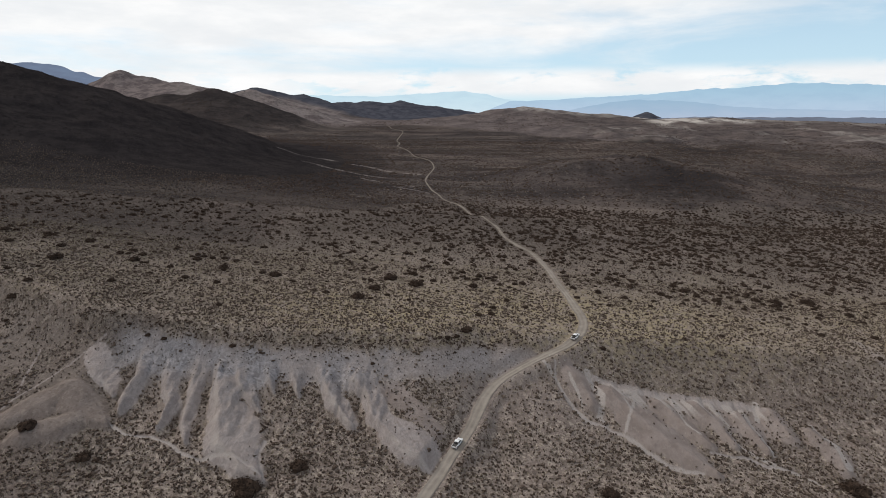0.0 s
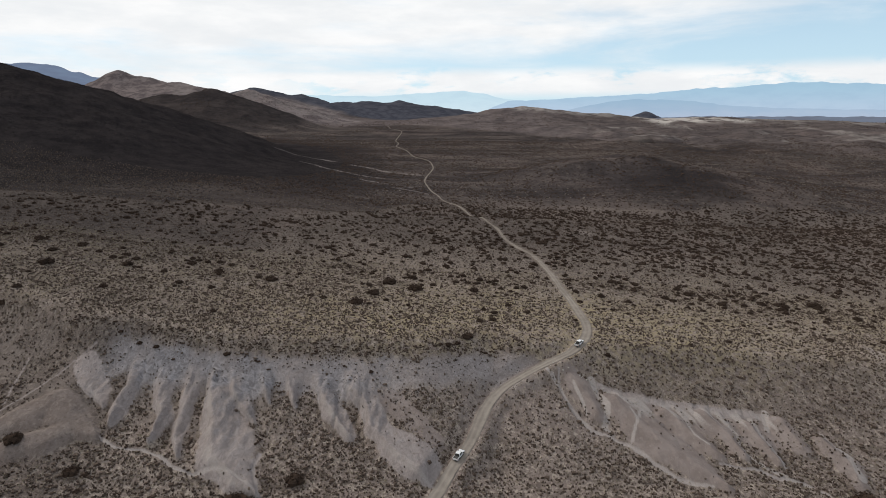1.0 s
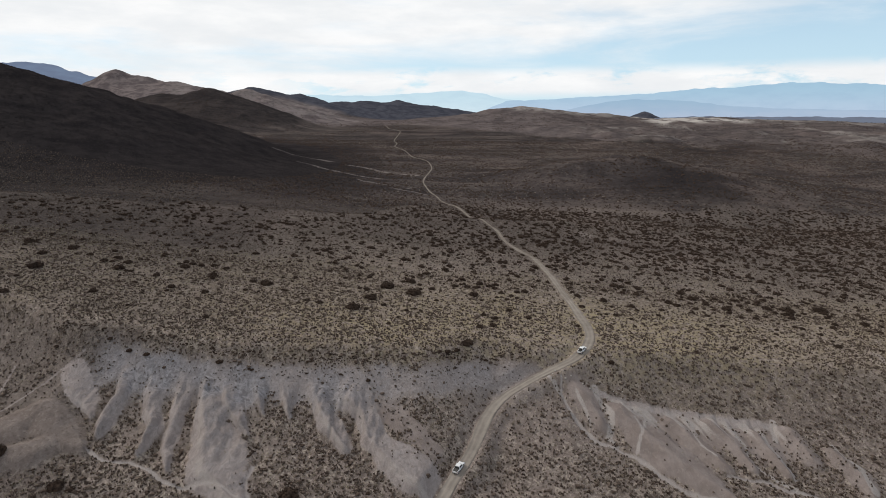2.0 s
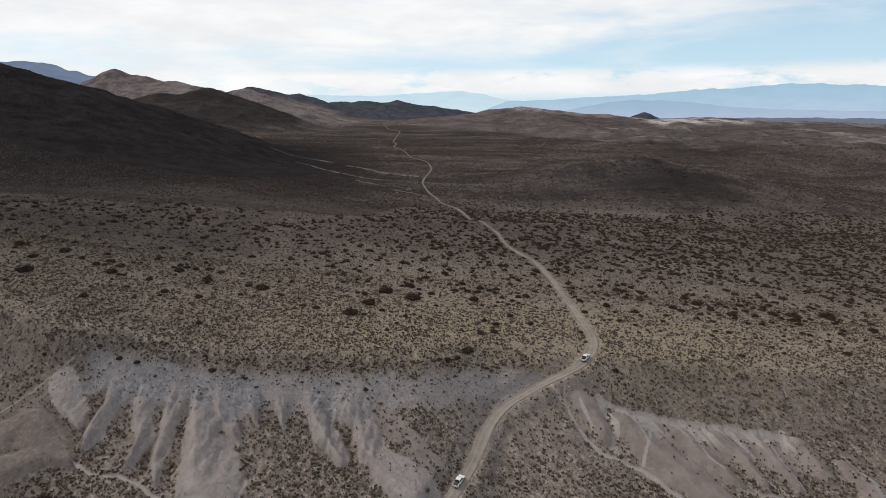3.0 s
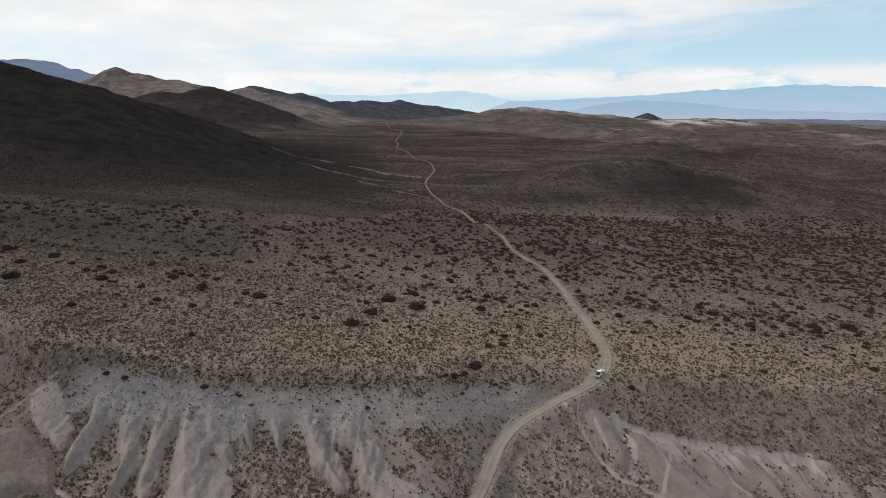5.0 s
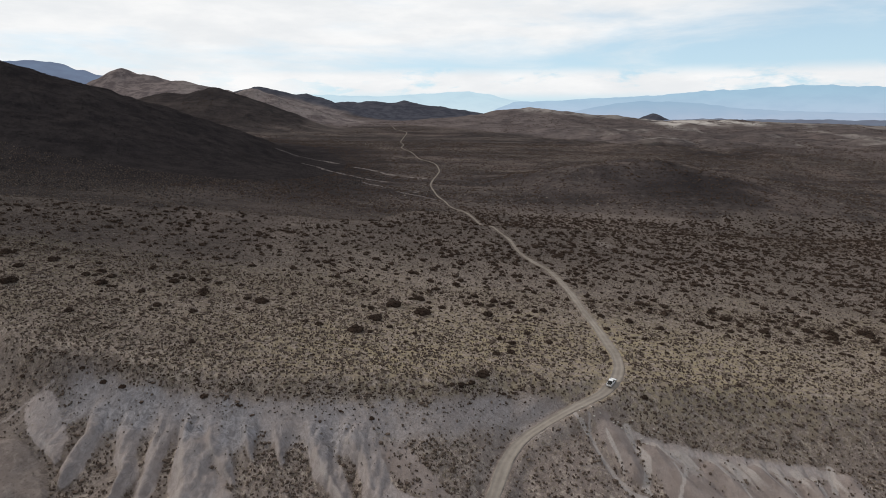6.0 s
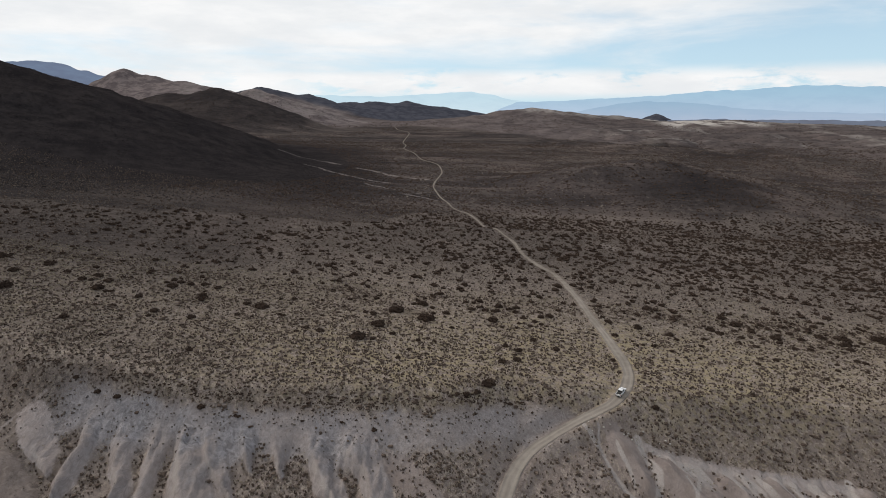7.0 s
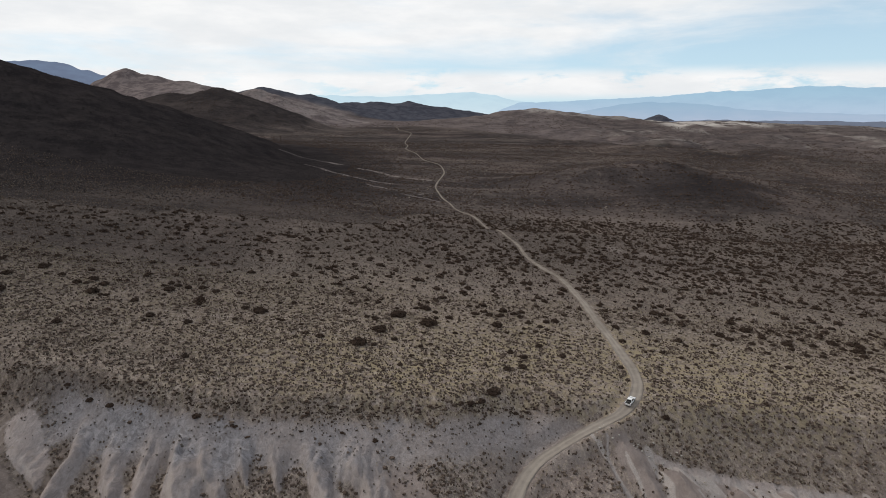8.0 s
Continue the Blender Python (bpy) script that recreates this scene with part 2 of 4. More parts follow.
def fractal(x, y, size, octaves=4, seed=0, gain=0.5):
    total, amp, norm = 0.0, 1.0, 0.0
    for k in range(octaves):
        total = total + amp * vnoise(x / size + 17.3 * k, y / size - 9.1 * k, seed + k)
        norm += amp
        amp, size = amp * gain, size * 0.5
    return total / norm


def step(a, b, v):
    u = np.clip((v - a) / (b - a), 0, 1)
    return u * u * (3 - 2 * u)


def soft_max(a, b, k):
    m = np.clip(0.5 + 0.5 * (a - b) / k, 0, 1)
    return b + (a - b) * m + k * m * (1 - m)


# the scarp: where its brink runs, how far it falls at once and over what length
BRINK_X = (-400, -230, -160, -125, -95, -65, -35, -5, 20, 45, 70, 100, 135, 200, 400)
BRINK_Y = (304, 262, 237, 223.5, 221, 220.5, 225, 230, 239, 236, 237, 240, 238, 234, 238)
BRINK_DROP = (14, 14, 14, 11.5, 12, 11, 10, 9.5, 12, 9.5, 9, 8, 8, 5, 3)
BRINK_RUN = (6, 6, 6, 6, 7.5, 13, 18, 20, 20, 17, 14, 13, 13, 13, 13)
# the line of dark plants and bare soil along it
RIM_X = (-400, -232.6, -170.9, -132.6, -103.7, -75.1, -51.4, -25.2, -0.1, 25.7, 45.3, 60.5, 102.2, 141.8, 199.4, 400)
RIM_Y = (304, 260.9, 239.1, 224.6, 220.1, 217.2, 217.5, 220.7, 225.9, 233.5, 232.4, 230.9, 230.9, 227.8, 225.3, 236)

# hills: x, y, peak height, slope, stretch along x, softness at the foot
HILLS = (
    (-800, 900, 222, 0.34, 1.0, 14),
    (-727, 2000, 174, 0.40, 1.15, 14),
    (-757, 2480, 186, 0.36, 1.15, 25),
    (-1470, 2900, 296, 0.56, 1.0, 16),
    (-1370, 2900, 272, 0.42, 1.2, 16),
    (-1212, 2850, 240, 0.34, 1.4, 18),
    (-880, 2020, 160, 0.34, 1.3, 14),
    (-985, 3350, 232, 0.34, 1.3, 25),
    (-762, 3450, 206, 0.42, 1.1, 25),
    (-1125, 3000, 190, 0.24, 1.4, 25),
    (-596, 3800, 172, 0.3, 1.3, 20),
    (-459, 3850, 172, 0.3, 1.3, 20),
    (-260, 3850, 171, 0.3, 1.4, 20),
    (-80, 3900, 142, 0.3, 1.5, 20),
    (60, 3950, 120, 0.26, 1.6, 20),
    (330, 2567, 129, 0.3, 1.5, 14),
    (470, 2600, 109, 0.2, 1.9, 18),
    (150, 2500, 86, 0.12, 2.0, 18),
    (1138, 3500, 108, 0.55, 1.2, 6),
    (1060, 2480, 82, 0.12, 2.0, 8),
    (1400, 2350, 66, 0.1, 2.2, 8),
    (246, 868, 42, 0.27, 1.5, 8),
)


def plateau(x, y):
    near = 10.2 - 0.08 * x + 0.00034 * np.clip(-x - 60, 0, 140) ** 2 - 0.006 * np.maximum(y - 300, 0)
    near = near + (0.008 - 0.00004 * np.clip(x, -200, 350)) * np.clip(y - 270, -60, 300)
    near = near - 6.0 * step(503, 533, y - 0.28 * x) + 1.2 * step(460, 503, y - 0.28 * x)
    near = near + 1.1 * fractal(x, y, 55, 3, 5)
    far = 8 + 0.026 * (y - 700) - 0.01 * x - 0.021 * np.maximum(y - 2400, 0) + 5 * fractal(x, y, 260, 4, 9)
    far = far + 34 * (np.abs(fractal(x, y, 170, 5, 10)) - 0.2) * step(1250, 1700, y + 0.4 * x) * step(100, 350, x)
    far = far + 18 * step(2700, 3500, y) * step(1300, 1900, x)
    w = step(560, 1150, y)
    return near * (1 - w) + far * w


def bare_height(x, y):
    """The land without fins, gullies and the road bed."""
    z = plateau(x, y)
    for hx, hy, top, slope, stretch, soft in HILLS:
        r = np.hypot((x - hx) / stretch, y - hy)
        rough = 1 + 0.10 * fractal(x, y, 240, 4, 21)
        cone = top - slope * r * rough - slope * 14 * (np.exp(-r / 40.0))
        z = soft_max(cone, z, soft)
    # crags and gullies on whatever stands above the plain
    above = np.clip((z - plateau(x, y)) / 45, 0, 1)
    z = z + above * (20 * (0.22 - np.abs(fractal(x, y, 190, 5, 23))) + 3.0 * fractal(x, y, 22, 3, 25)) * step(500, 700, y)
    s = np.interp(x, BRINK_X, BRINK_Y) + 1.6 * fractal(x, y * 0 + 3.0, 16, 3, 33) - y
    s = 1.5 * np.log1p(np.exp(np.clip(s / 1.5, -30, 60)))
    drop, run = np.interp(x, BRINK_X, BRINK_DROP), np.interp(x, BRINK_X, BRINK_RUN)
    return z - drop * (1 - np.exp(-s / run)) - 0.24 * np.minimum(s, 58) - 0.05 * np.maximum(s - 58, 0)

# the track, from the foot of the slope to the far valley
ROAD = ((-11.5, 138.5), (-7.2, 149.6), (-3.6, 158.9), (0.4, 168.9), (4.8, 180.2), (9.7, 190.1), (12.9, 198.1), (16.3, 207.5), (19.9, 213.9), (24.3, 218.6),
    (29.1, 221.4), (33.9, 224.1), (38.8, 226.7), (43.8, 229.2), (51.6, 233.4), (57.8, 241.3), (61.9, 251.7), (63.6, 262.4), (63.8, 274.2),
    (63.7, 293.0), (62.6, 314.2), (62.0, 342.7), (59.7, 382.7), (52.2, 411.1), (46.5, 438.0), (44.0, 472.3), (38.6, 494.0), (25.9, 557.7), (21.4, 585.2), (15.8, 609.6), (8.9, 622.1), (1.8, 642.8), (-3.5, 674.6), (-10.7, 706.4), (-16.8,
    752.4), (-20.5, 792.1), (-19.4, 835.0), (-13.8, 901.3), (-12.0, 947.4), (-17.8, 1031.3), (-27.9, 1068.2), (-48.8, 1108.0),
    (-66.7, 1198.4), (-83.3, 1254.8), (-93.2, 1298.1), (-93.6, 1370.8), (-107.4, 1475.3), (-111.6, 1630.7), (-112.1, 1728.6),
    (-118.9, 1856.8), (-147.8, 1953.8), (-163.1, 1992.0), (-174.2, 2082.2), (-188.1, 2155.7))

# ribs of pale clay down the steep face: x, y, half width along each spine
FINS_WEST = (
    ((-123.7, 212.2, 4.3), (-119.1, 206.9, 5.6), (-113.7, 201.6, 3.6), (-109.7, 195.7, 1.1)),
    ((-105.3, 212.4, 3.2), (-104.4, 206.8, 3.0), (-104.1, 199.2, 2.7), (-103.6, 193.2, 3.5), (-103.7, 187.9, 1.5)),
    ((-95.7, 211.9, 3.6), (-94.0, 206.1, 3.8), (-92.3, 198.9, 3.1), (-88.3, 192.8, 2.8), (-88.2, 185.2, 1.9), (-89.3, 180.9, 0.6)),
    ((-84.6, 211.8, 3.1), (-83.9, 206.1, 3.1), (-83.7, 199.2, 3.0), (-82.3, 191.8, 2.5), (-80.8, 184.0, 1.8), (-77.5, 176.2, 1.0)),
    ((-77.2, 211.7, 3.4), (-75.1, 204.9, 3.8), (-72.2, 196.9, 5.2), (-67.3, 187.3, 8.1), (-63.4, 177.0, 9.0), (-57.1, 168.9, 6.0), (-50.9, 162.4, 1.5)),
    ((-71.4, 210.2, 3.1), (-67.5, 201.7, 3.2), (-62.9, 196.5, 2.1), (-59.7, 191.9, 0.8)),
    ((-60.7, 211.1, 2.2), (-58.7, 204.4, 1.9), (-56.5, 199.3, 0.6)),
    ((-51.9, 211.8, 2.1), (-49.5, 204.2, 1.7), (-47.4, 198.5, 0.6)),
    ((-41.5, 210.6, 3.0), (-38.6, 203.5, 3.2), (-33.2, 196.1, 4.6), (-28.3, 188.5, 2.6)),
    ((-29.0, 211.2, 5.6), (-27.0, 206.6, 6.6), (-22.6, 200.2, 4.2), (-19.6, 191.0, 4.8), (-13.4, 184.8, 6.8), (-5.9, 178.9, 7.4), (0.2, 172.7, 4.0)),
)
FINS_EAST = (
    ((182.8, 256.8, 1.8), (182.8, 246.1, 3.8), (179.9, 233.7, 3.6)),
)
SLOPES = (
    ((64.1, 212.6, 4.9), (68.7, 204.1, 7.0), (75.5, 193.9, 7.7), (84.4, 184.2, 5.5), (89.5, 178.7, 2.1)),
    ((50.0, 223.6, 3.6), (53.6, 216.3, 4.6), (55.9, 207.0, 2.6)),
    ((81.1, 211.3, 2.7), (87.4, 201.5, 3.1), (92.9, 192.3, 2.0)),
    ((95.1, 211.3, 2.8), (99.3, 201.2, 3.2), (101.4, 192.6, 1.8)),
    ((109.5, 208.0, 2.8), (111.5, 199.0, 2.8), (112.3, 191.1, 1.8)),
    ((122.2, 209.2, 3.4), (123.3, 198.1, 3.3)),
    ((132.1, 201.0, 2.9), (135.2, 191.4, 4.3), (133.6, 182.0, 2.8)),
    ((-16.9, 203.9, 4.9), (-8.6, 197.0, 4.4), (-0.7, 188.9, 3.1)),
)
# the second line is the east slope's sunlit west edge, painted pale
RILLS = (
    ((50.4, 220.5, 0.4), (51.7, 213.4, 0.5), (52.3, 207.4, 0.4)),
    ((57.9, 223.3, 1.1), (58.3, 216.8, 1.3), (60.7, 211.6, 1.1), (57.1, 202.2, 0.9), (59.6, 199.5, 0.6)),
    ((68.3, 210.2, 0.4), (69.3, 204.2, 0.5), (65.2, 196.5, 0.5)),
    ((73.4, 212.9, 0.5), (69.6, 204.5, 0.4)),
    ((87.3, 208.2, 0.5), (88.0, 200.9, 0.4), (91.2, 196.0, 0.4)),
    ((100.7, 211.8, 0.6), (103.6, 203.8, 0.6), (102.5, 198.0, 0.5)),
    ((111.6, 211.6, 1.0), (112.2, 203.9, 0.7), (112.9, 197.0, 0.7), (113.8, 188.7, 0.7)),
    ((118.8, 214.9, 1.0), (116.1, 206.9, 0.8)),
    ((102.5, 195.9, 0.4), (106.9, 188.6, 0.7), (115.4, 183.1, 0.7), (121.1, 177.9, 0.7)),
    ((134.6, 204.9, 0.7), (136.8, 194.1, 1.0), (135.3, 183.6, 1.2)),
    ((102.7, 211.3, 0.5), (102.9, 204.9, 0.3)),
    ((40.3, 224.7, 0.7), (43.9, 220.0, 0.9)),
)

# thin pale washes and wheel tracks
WASHES = (
    ((44.9, 225.1, 0.7), (44.4, 219.5, 0.7), (46.8, 211.9, 0.8), (49.3, 205.6, 1.2), (52.0, 201.2, 1.0), (56.8, 199.4, 0.7), (64.2, 195.6, 0.7), (66.8, 192.9, 1.1), (70.2, 187.6, 0.9), (75.0, 182.8, 0.9), (80.1, 179.9, 0.9), (85.1, 178.7, 0.7)),
    ((92.6, 189.8, 0.7), (102.9, 188.2, 0.7), (109.1, 184.7, 0.7), (115.7, 183.6, 0.7), (118.9, 180.6, 0.7), (121.5, 177.0, 0.7)),
    ((-103.6, 182.7, 0.7), (-97.2, 178.6, 0.7), (-89.5, 178.9, 0.7), (-78.4, 173.3, 0.7), (-72.1, 170.4, 0.7), (-66.4, 170.8, 0.7), (-57.8, 167.8, 0.7), (-51.3, 163.4, 1.0)),
    ((-54.4, 178.8, 0.7), (-54.9, 174.3, 0.7), (-50.8, 163.9, 0.7)),
)
TRACKS = (
    ((-123.5, 218.7, 0.7), (-128.7, 213.2, 0.7), (-133.7, 203.8, 0.7), (-137.5, 197.0, 0.7), (-140.7, 191.5, 0.7), (-141.9, 186.2, 0.7)),
    ((-147.4, 217.2, 0.7), (-144.4, 203.3, 0.7), (-141.6, 194.4, 0.7)),
)
FAR_WASHES = (
    ((-25, 848, 5.1), (-56, 862, 4.9), (-83, 886, 6.0), (-111, 932, 4.3), (-152, 981, 3.4)),
    ((-8, 679, 3.8), (-23, 688, 7.8), (-42, 696, 9.1), (-55, 708, 6.7)),
    ((-72, 797, 3.0), (-97, 816, 4.6), (-131, 848, 4.9), (-158, 876, 4.0), (-190, 933, 4.3), (-215, 948, 3.7)),
    ((-55, 737, 2.8), (-75, 747, 7.1), (-94, 766, 5.8), (-104, 786, 3.0)),
    ((-69, 608, 3.4), (-81, 605, 2.7)),
    ((-170, 1014, 3.9), (-198, 1039, 6.0), (-225, 1060, 4.9), (-241, 1030, 4.8), (-267, 1025, 3.2)),
    ((-22, 737, 2.8), (-37, 718, 3.2)),
)

# smooth brown mound, bare grey gravel beside the track
CREST = ((212, 866, 10), (240, 862, 15), (285, 850, 20))
MOUND = (
    ((-136.1, 181.6, 5.4), (-130.0, 187.9, 7.7), (-124.1, 193.9, 7.3), (-114.5, 186.4, 6.6), (-104.6, 181.6, 1.5)),
    ((-126.5, 173.8, 5.6), (-118.5, 177.6, 6.4), (-115.6, 181.8, 5.6)),
)
GREY = ((-15.5, 212.7, 5.2), (-3.2, 216.9, 7.4), (11.9, 224.4, 6.5), (25.3, 228.1, 5.5), (37.5, 228.8, 3.1))
BAND = ((58.8, 221.2, 1.8), (65.1, 218.3, 2.5), (75.5, 217.2, 2.5), (90.0, 215.6, 2.3), (102.1, 214.2, 2.4), (112.7, 214.0, 2.2), (120.4, 211.5, 1.5))


def spine(x, y, points):
    """How far inside a tapering spine each place lies: 1 on its line, 0 at its edge."""
    best = np.full(x.shape, -9.0)
    for (ax, ay, ar), (bx, by, br) in zip(points, points[1:]):
        dx, dy = bx - ax, by - ay
        u = np.clip(((x - ax) * dx + (y - ay) * dy) / (dx * dx + dy * dy), 0, 1)
        r = ar + (br - ar) * u
        best = np.maximum(best, 1 - np.hypot(x - ax - u * dx, y - ay - u * dy) / r)
    return best


def rib(x, y, points):
    """As spine(), with how far across the rib each place lies: -1 at its west edge, 1 at its east edge."""
    best, across = np.full(x.shape, -9.0), np.zeros(x.shape)
    for (ax, ay, ar), (bx, by, br) in zip(points, points[1:]):
        dx, dy = bx - ax, by - ay
        u = np.clip(((x - ax) * dx + (y - ay) * dy) / (dx * dx + dy * dy), 0, 1)
        r = ar + (br - ar) * u
        off = np.hypot(x - ax - u * dx, y - ay - u * dy) / r
        closer = 1 - off > best
        best = np.where(closer, 1 - off, best)
        across = np.where(closer, off * np.sign(dx * (y - ay) - dy * (x - ax)), across)
    return best, across


def smooth_line(points, gap):
    """Places along a Catmull-Rom curve, gap(y) metres apart."""
    p, out = [Vector((*q, 0)) for q in points], []
    p = [p[0] * 2 - p[1], *p, p[-1] * 2 - p[-2]]
    for a, b, c, d in zip(p, p[1:], p[2:], p[3:]):
        k = max(2, round((c - b).length / gap(b.y)))
        for i in range(k):
            u = i / k
            q = 0.5 * (2 * b + (c - a) * u + (2 * a - 5 * b + 4 * c - d) * u * u + (3 * b - a - 3 * c + d) * u ** 3)
            out.append((q.x, q.y))
    return np.array(out)


LINE = smooth_line(ROAD, lambda y: 1.2 if y < 560 else 8.0)
LINE_Z = bare_height(LINE[:, 0], LINE[:, 1])
for _ in range(40):
    LINE_Z[1:-1] = 0.25 * LINE_Z[:-2] + 0.5 * LINE_Z[1:-1] + 0.25 * LINE_Z[2:]


def road_near(x, y):
    """Distance to the middle of the track and the track's height there."""
    far, z = np.full(x.shape, 99.0), np.zeros(x.shape)
    for k in range(0, len(LINE), 8):
        part_xy, part_z = LINE[max(k - 1, 0):k + 9], LINE_Z[max(k - 1, 0):k + 9]
        cx, cy = part_xy.mean(0)
        reach = np.hypot(part_xy[:, 0] - cx, part_xy[:, 1] - cy).max() + 22
        inside = np.nonzero((np.abs(x - cx) < reach) & (np.abs(y - cy) < reach))[0]
        if not len(inside):
            continue
        px, py = x[inside], y[inside]
        for (ax, ay), (bx, by), az, bz in zip(part_xy, part_xy[1:], part_z, part_z[1:]):
            dx, dy = bx - ax, by - ay
            u = np.clip(((px - ax) * dx + (py - ay) * dy) / (dx * dx + dy * dy), 0, 1)
            d = np.hypot(px - ax - u * dx, py - ay - u * dy)
            closer = d < far[inside]
            far[inside] = np.where(closer, d, far[inside])
            z[inside] = np.where(closer, az + (bz - az) * u, z[inside])
    return far, z


def land(x, y):
    """Height and the zones of the ground at places given as flat arrays."""
    z = bare_height(x, y)
    zones = {k: np.zeros(x.shape) for k in ("clay", "gravel", "stony", "basalt", "straw", "tan", "pale", "crust", "ash", "slate", "silt", "bald")}
    rim = np.interp(x, RIM_X, RIM_Y) + 2.0 * fractal(x, y * 0 + 3.0, 16, 3, 33)
    s = rim - y
    near = np.nonzero((y > 60) & (y < 330) & (np.abs(x) < 260))[0]
    nx, ny, ns = x[near], y[near], s[near]
    wx = nx + 0.9 * fractal(nx, ny, 7, 3, 41)
    wy = ny + 0.9 * fractal(nx, ny, 7, 3, 42)
    rise, clay, silt = np.zeros(nx.shape), np.zeros(nx.shape), np.zeros(nx.shape)
    ragged = 0.40 * fractal(nx, ny, 5.0, 4, 48, 0.65)
    for k, points in enumerate(FINS_WEST):
        v, across = rib(wx, wy, points)
        tall = (1.8 + 0.40 * max(p[2] for p in points)) * (0.35 if k == 0 else 1.0)
        # clay fades across to the east, painting each rib's shaded flank
        clay = np.maximum(clay, 0.9 * step(-0.15, 0.25, v + 0.6 * ragged) * (1 - 0.35 * step(-0.1, 0.9, across)))
        crest = np.where(across < -0.45, (across + 1.15) / 0.7, (1.25 - across) / 1.7)
        rise = np.maximum(rise, tall * np.clip(crest + 0.18 * ragged, 0, 1) * step(-0.5, 0.1, v))
        # sunlit west edge of each rib, painted in the pale silt tone
        silt = np.maximum(silt, 0.6 * (1 - step(0.05, 0.28, np.abs(across + 0.6))) * step(-0.1, 0.2, v) * step(10, 18, ns) * step(-0.3, 0.2, ragged))
    rise = rise * step(1.0, 16.0, ns)
    clay = np.maximum(clay, 0.4 * step(-0.45, 0.55, spine(wx, wy, FINS_EAST[0]) + 1.1 * ragged))
    crust = np.zeros(nx.shape)
    for k, points in enumerate(SLOPES):
        v = spine(wx, wy, points)
        crust = np.maximum(crust, (0.95, 0.8, 0.75, 0.75, 0.8, 0.6, 0.7, 0.6)[k] * step(-0.25, 0.30, v + 0.7 * ragged))
        if k < 7:
            rise = np.maximum(rise, (1.0 + 0.42 * max(p[2] for p in points)) * np.clip((v + 0.35 + 0.3 * ragged) / 1.3, 0, 1) ** 0.9)
    for points in RILLS:
        v = spine(wx, wy, [(px, py, 1.15 * pr) for px, py, pr in points])
        silt = np.maximum(silt, 0.85 * step(-0.4, 0.5, v + 1.2 * ragged))
    # fans of pale streaks run down from the band
    lean = np.interp(nx, (60, 125), (0.6, 0.1))
    fan = fractal(nx - lean * (215 - ny), ny * 0.1, 2.4, 3, 55)
    below = np.interp(nx, [p[0] for p in BAND], [p[1] for p in BAND]) - ny
    inside = step(58, 66, nx - 0.5 * below) * (1 - step(118, 128, nx)) * step(-1.5, 1.5, below)
    reach = np.interp(nx, (60, 78, 92, 125), (34, 30, 17, 13))
    crust = np.maximum(crust, 0.62 * inside * (1 - step(0.7, 1.15, below / reach + 0.5 * fan + 0.3 * ragged)))
    silt = np.maximum(silt, 0.8 * inside * step(-0.05, 0.3, fan) * (1 - step(2, 15, below + 6 * ragged)))
    rise = rise + 0.8 * inside * fan * (1 - step(8, 24, below))
    face_west = step(-122, -110, nx) * (1 - step(-26, -8, nx)) * step(3, 14, ns) * (1 - step(30, 46, ns))
    face_east = step(42, 52, nx) * (1 - step(150, 175, nx)) * step(3, 14, ns) * (1 - step(32, 52, ns))
    apron = step(-125, -110, nx) * (1 - 0.35 * step(-28, -6, nx) - 0.65 * step(26, 42, nx)) * step(-1.0, 4.5, ns + 2.5 * fractal(nx, ny, 5, 3, 49))
    apron = apron * (1 - step(10, 19, ns + 8.0 * fractal(nx - 0.25 * ny, ny * 0.16, 4.5, 3, 43)))
    band = step(-0.7, 0.8, spine(wx, wy, BAND) + 1.2 * ragged)
    clay = np.maximum(clay, np.maximum(0.58 * apron, 0.68 * band))
    face = np.maximum(face_west, 0.45 * face_east)
    rills = np.abs(fractal(wx, ny * 0.2, 4.6, 3, 51))
    small = np.abs(fractal(wx, ny * 0.3, 1.9, 2, 52))
    z_near = z[near] + (rise - 1.0) * face + 0.6 * rise * (1 - face) * step(2, 14, ns)
    z_near = z_near - face * (1.3 * (0.30 - rills).clip(0, 1) / 0.3 + 0.4 * (0.3 - small).clip(0, 1) / 0.3) * (0.35 + 0.65 * clay)
    for k, points in enumerate(WASHES):
        v = spine(wx, wy, points)
        clay = np.maximum(clay, 0.8 * step(-0.4, 0.5, v + 0.45 * ragged) * (0.7 + 0.3 * step(-0.3, 0.3, fractal(nx, ny, 4, 2, 45))))
        silt = np.maximum(silt, (0.6, 0.4, 0.75, 0.5)[k] * step(-0.2, 0.7, v + 1.0 * ragged))
        z_near = z_near - 0.35 * step(-0.6, 0.6, v)
    for points in TRACKS:
        clay = np.maximum(clay, 0.5 * step(-0.2, 0.5, spine(nx, ny, points) + 0.8 * ragged))
    v = np.maximum(spine(wx, wy, MOUND[0]), spine(wx, wy, MOUND[1]))
    z_near = z_near + 2.0 * step(-0.2, 0.8, v)
    crust = np.maximum(crust, 0.33 * step(-0.15, 0.25, v + 0.35 * ragged))
    zones["bald"][near] = step(-0.15, 0.15, v + 0.35 * ragged)
    gravel = step(0, 0.5, spine(wx, wy, GREY))
    flank = (1 - step(-128, -118, nx)) * step(-34, -24, -ns) * step(-2, 8, ns)
    gravel = np.maximum(gravel, 0.6 * flank * step(-0.3, 0.2, fractal(nx, ny * 0.6, 9, 3, 50)))
    lip = step(-8, -2, ns + 3 * fractal(nx, ny, 7, 3, 46)) * (1 - step(1, 5, ns)) * (1 - step(-20, 20, nx)) * step(-135, -115, nx)
    shelf = step(60, 80, nx) * step(-16, -2, ns) * (1 - step(0.2, 0.6, band)) * (1 - step(12, 22, ns))
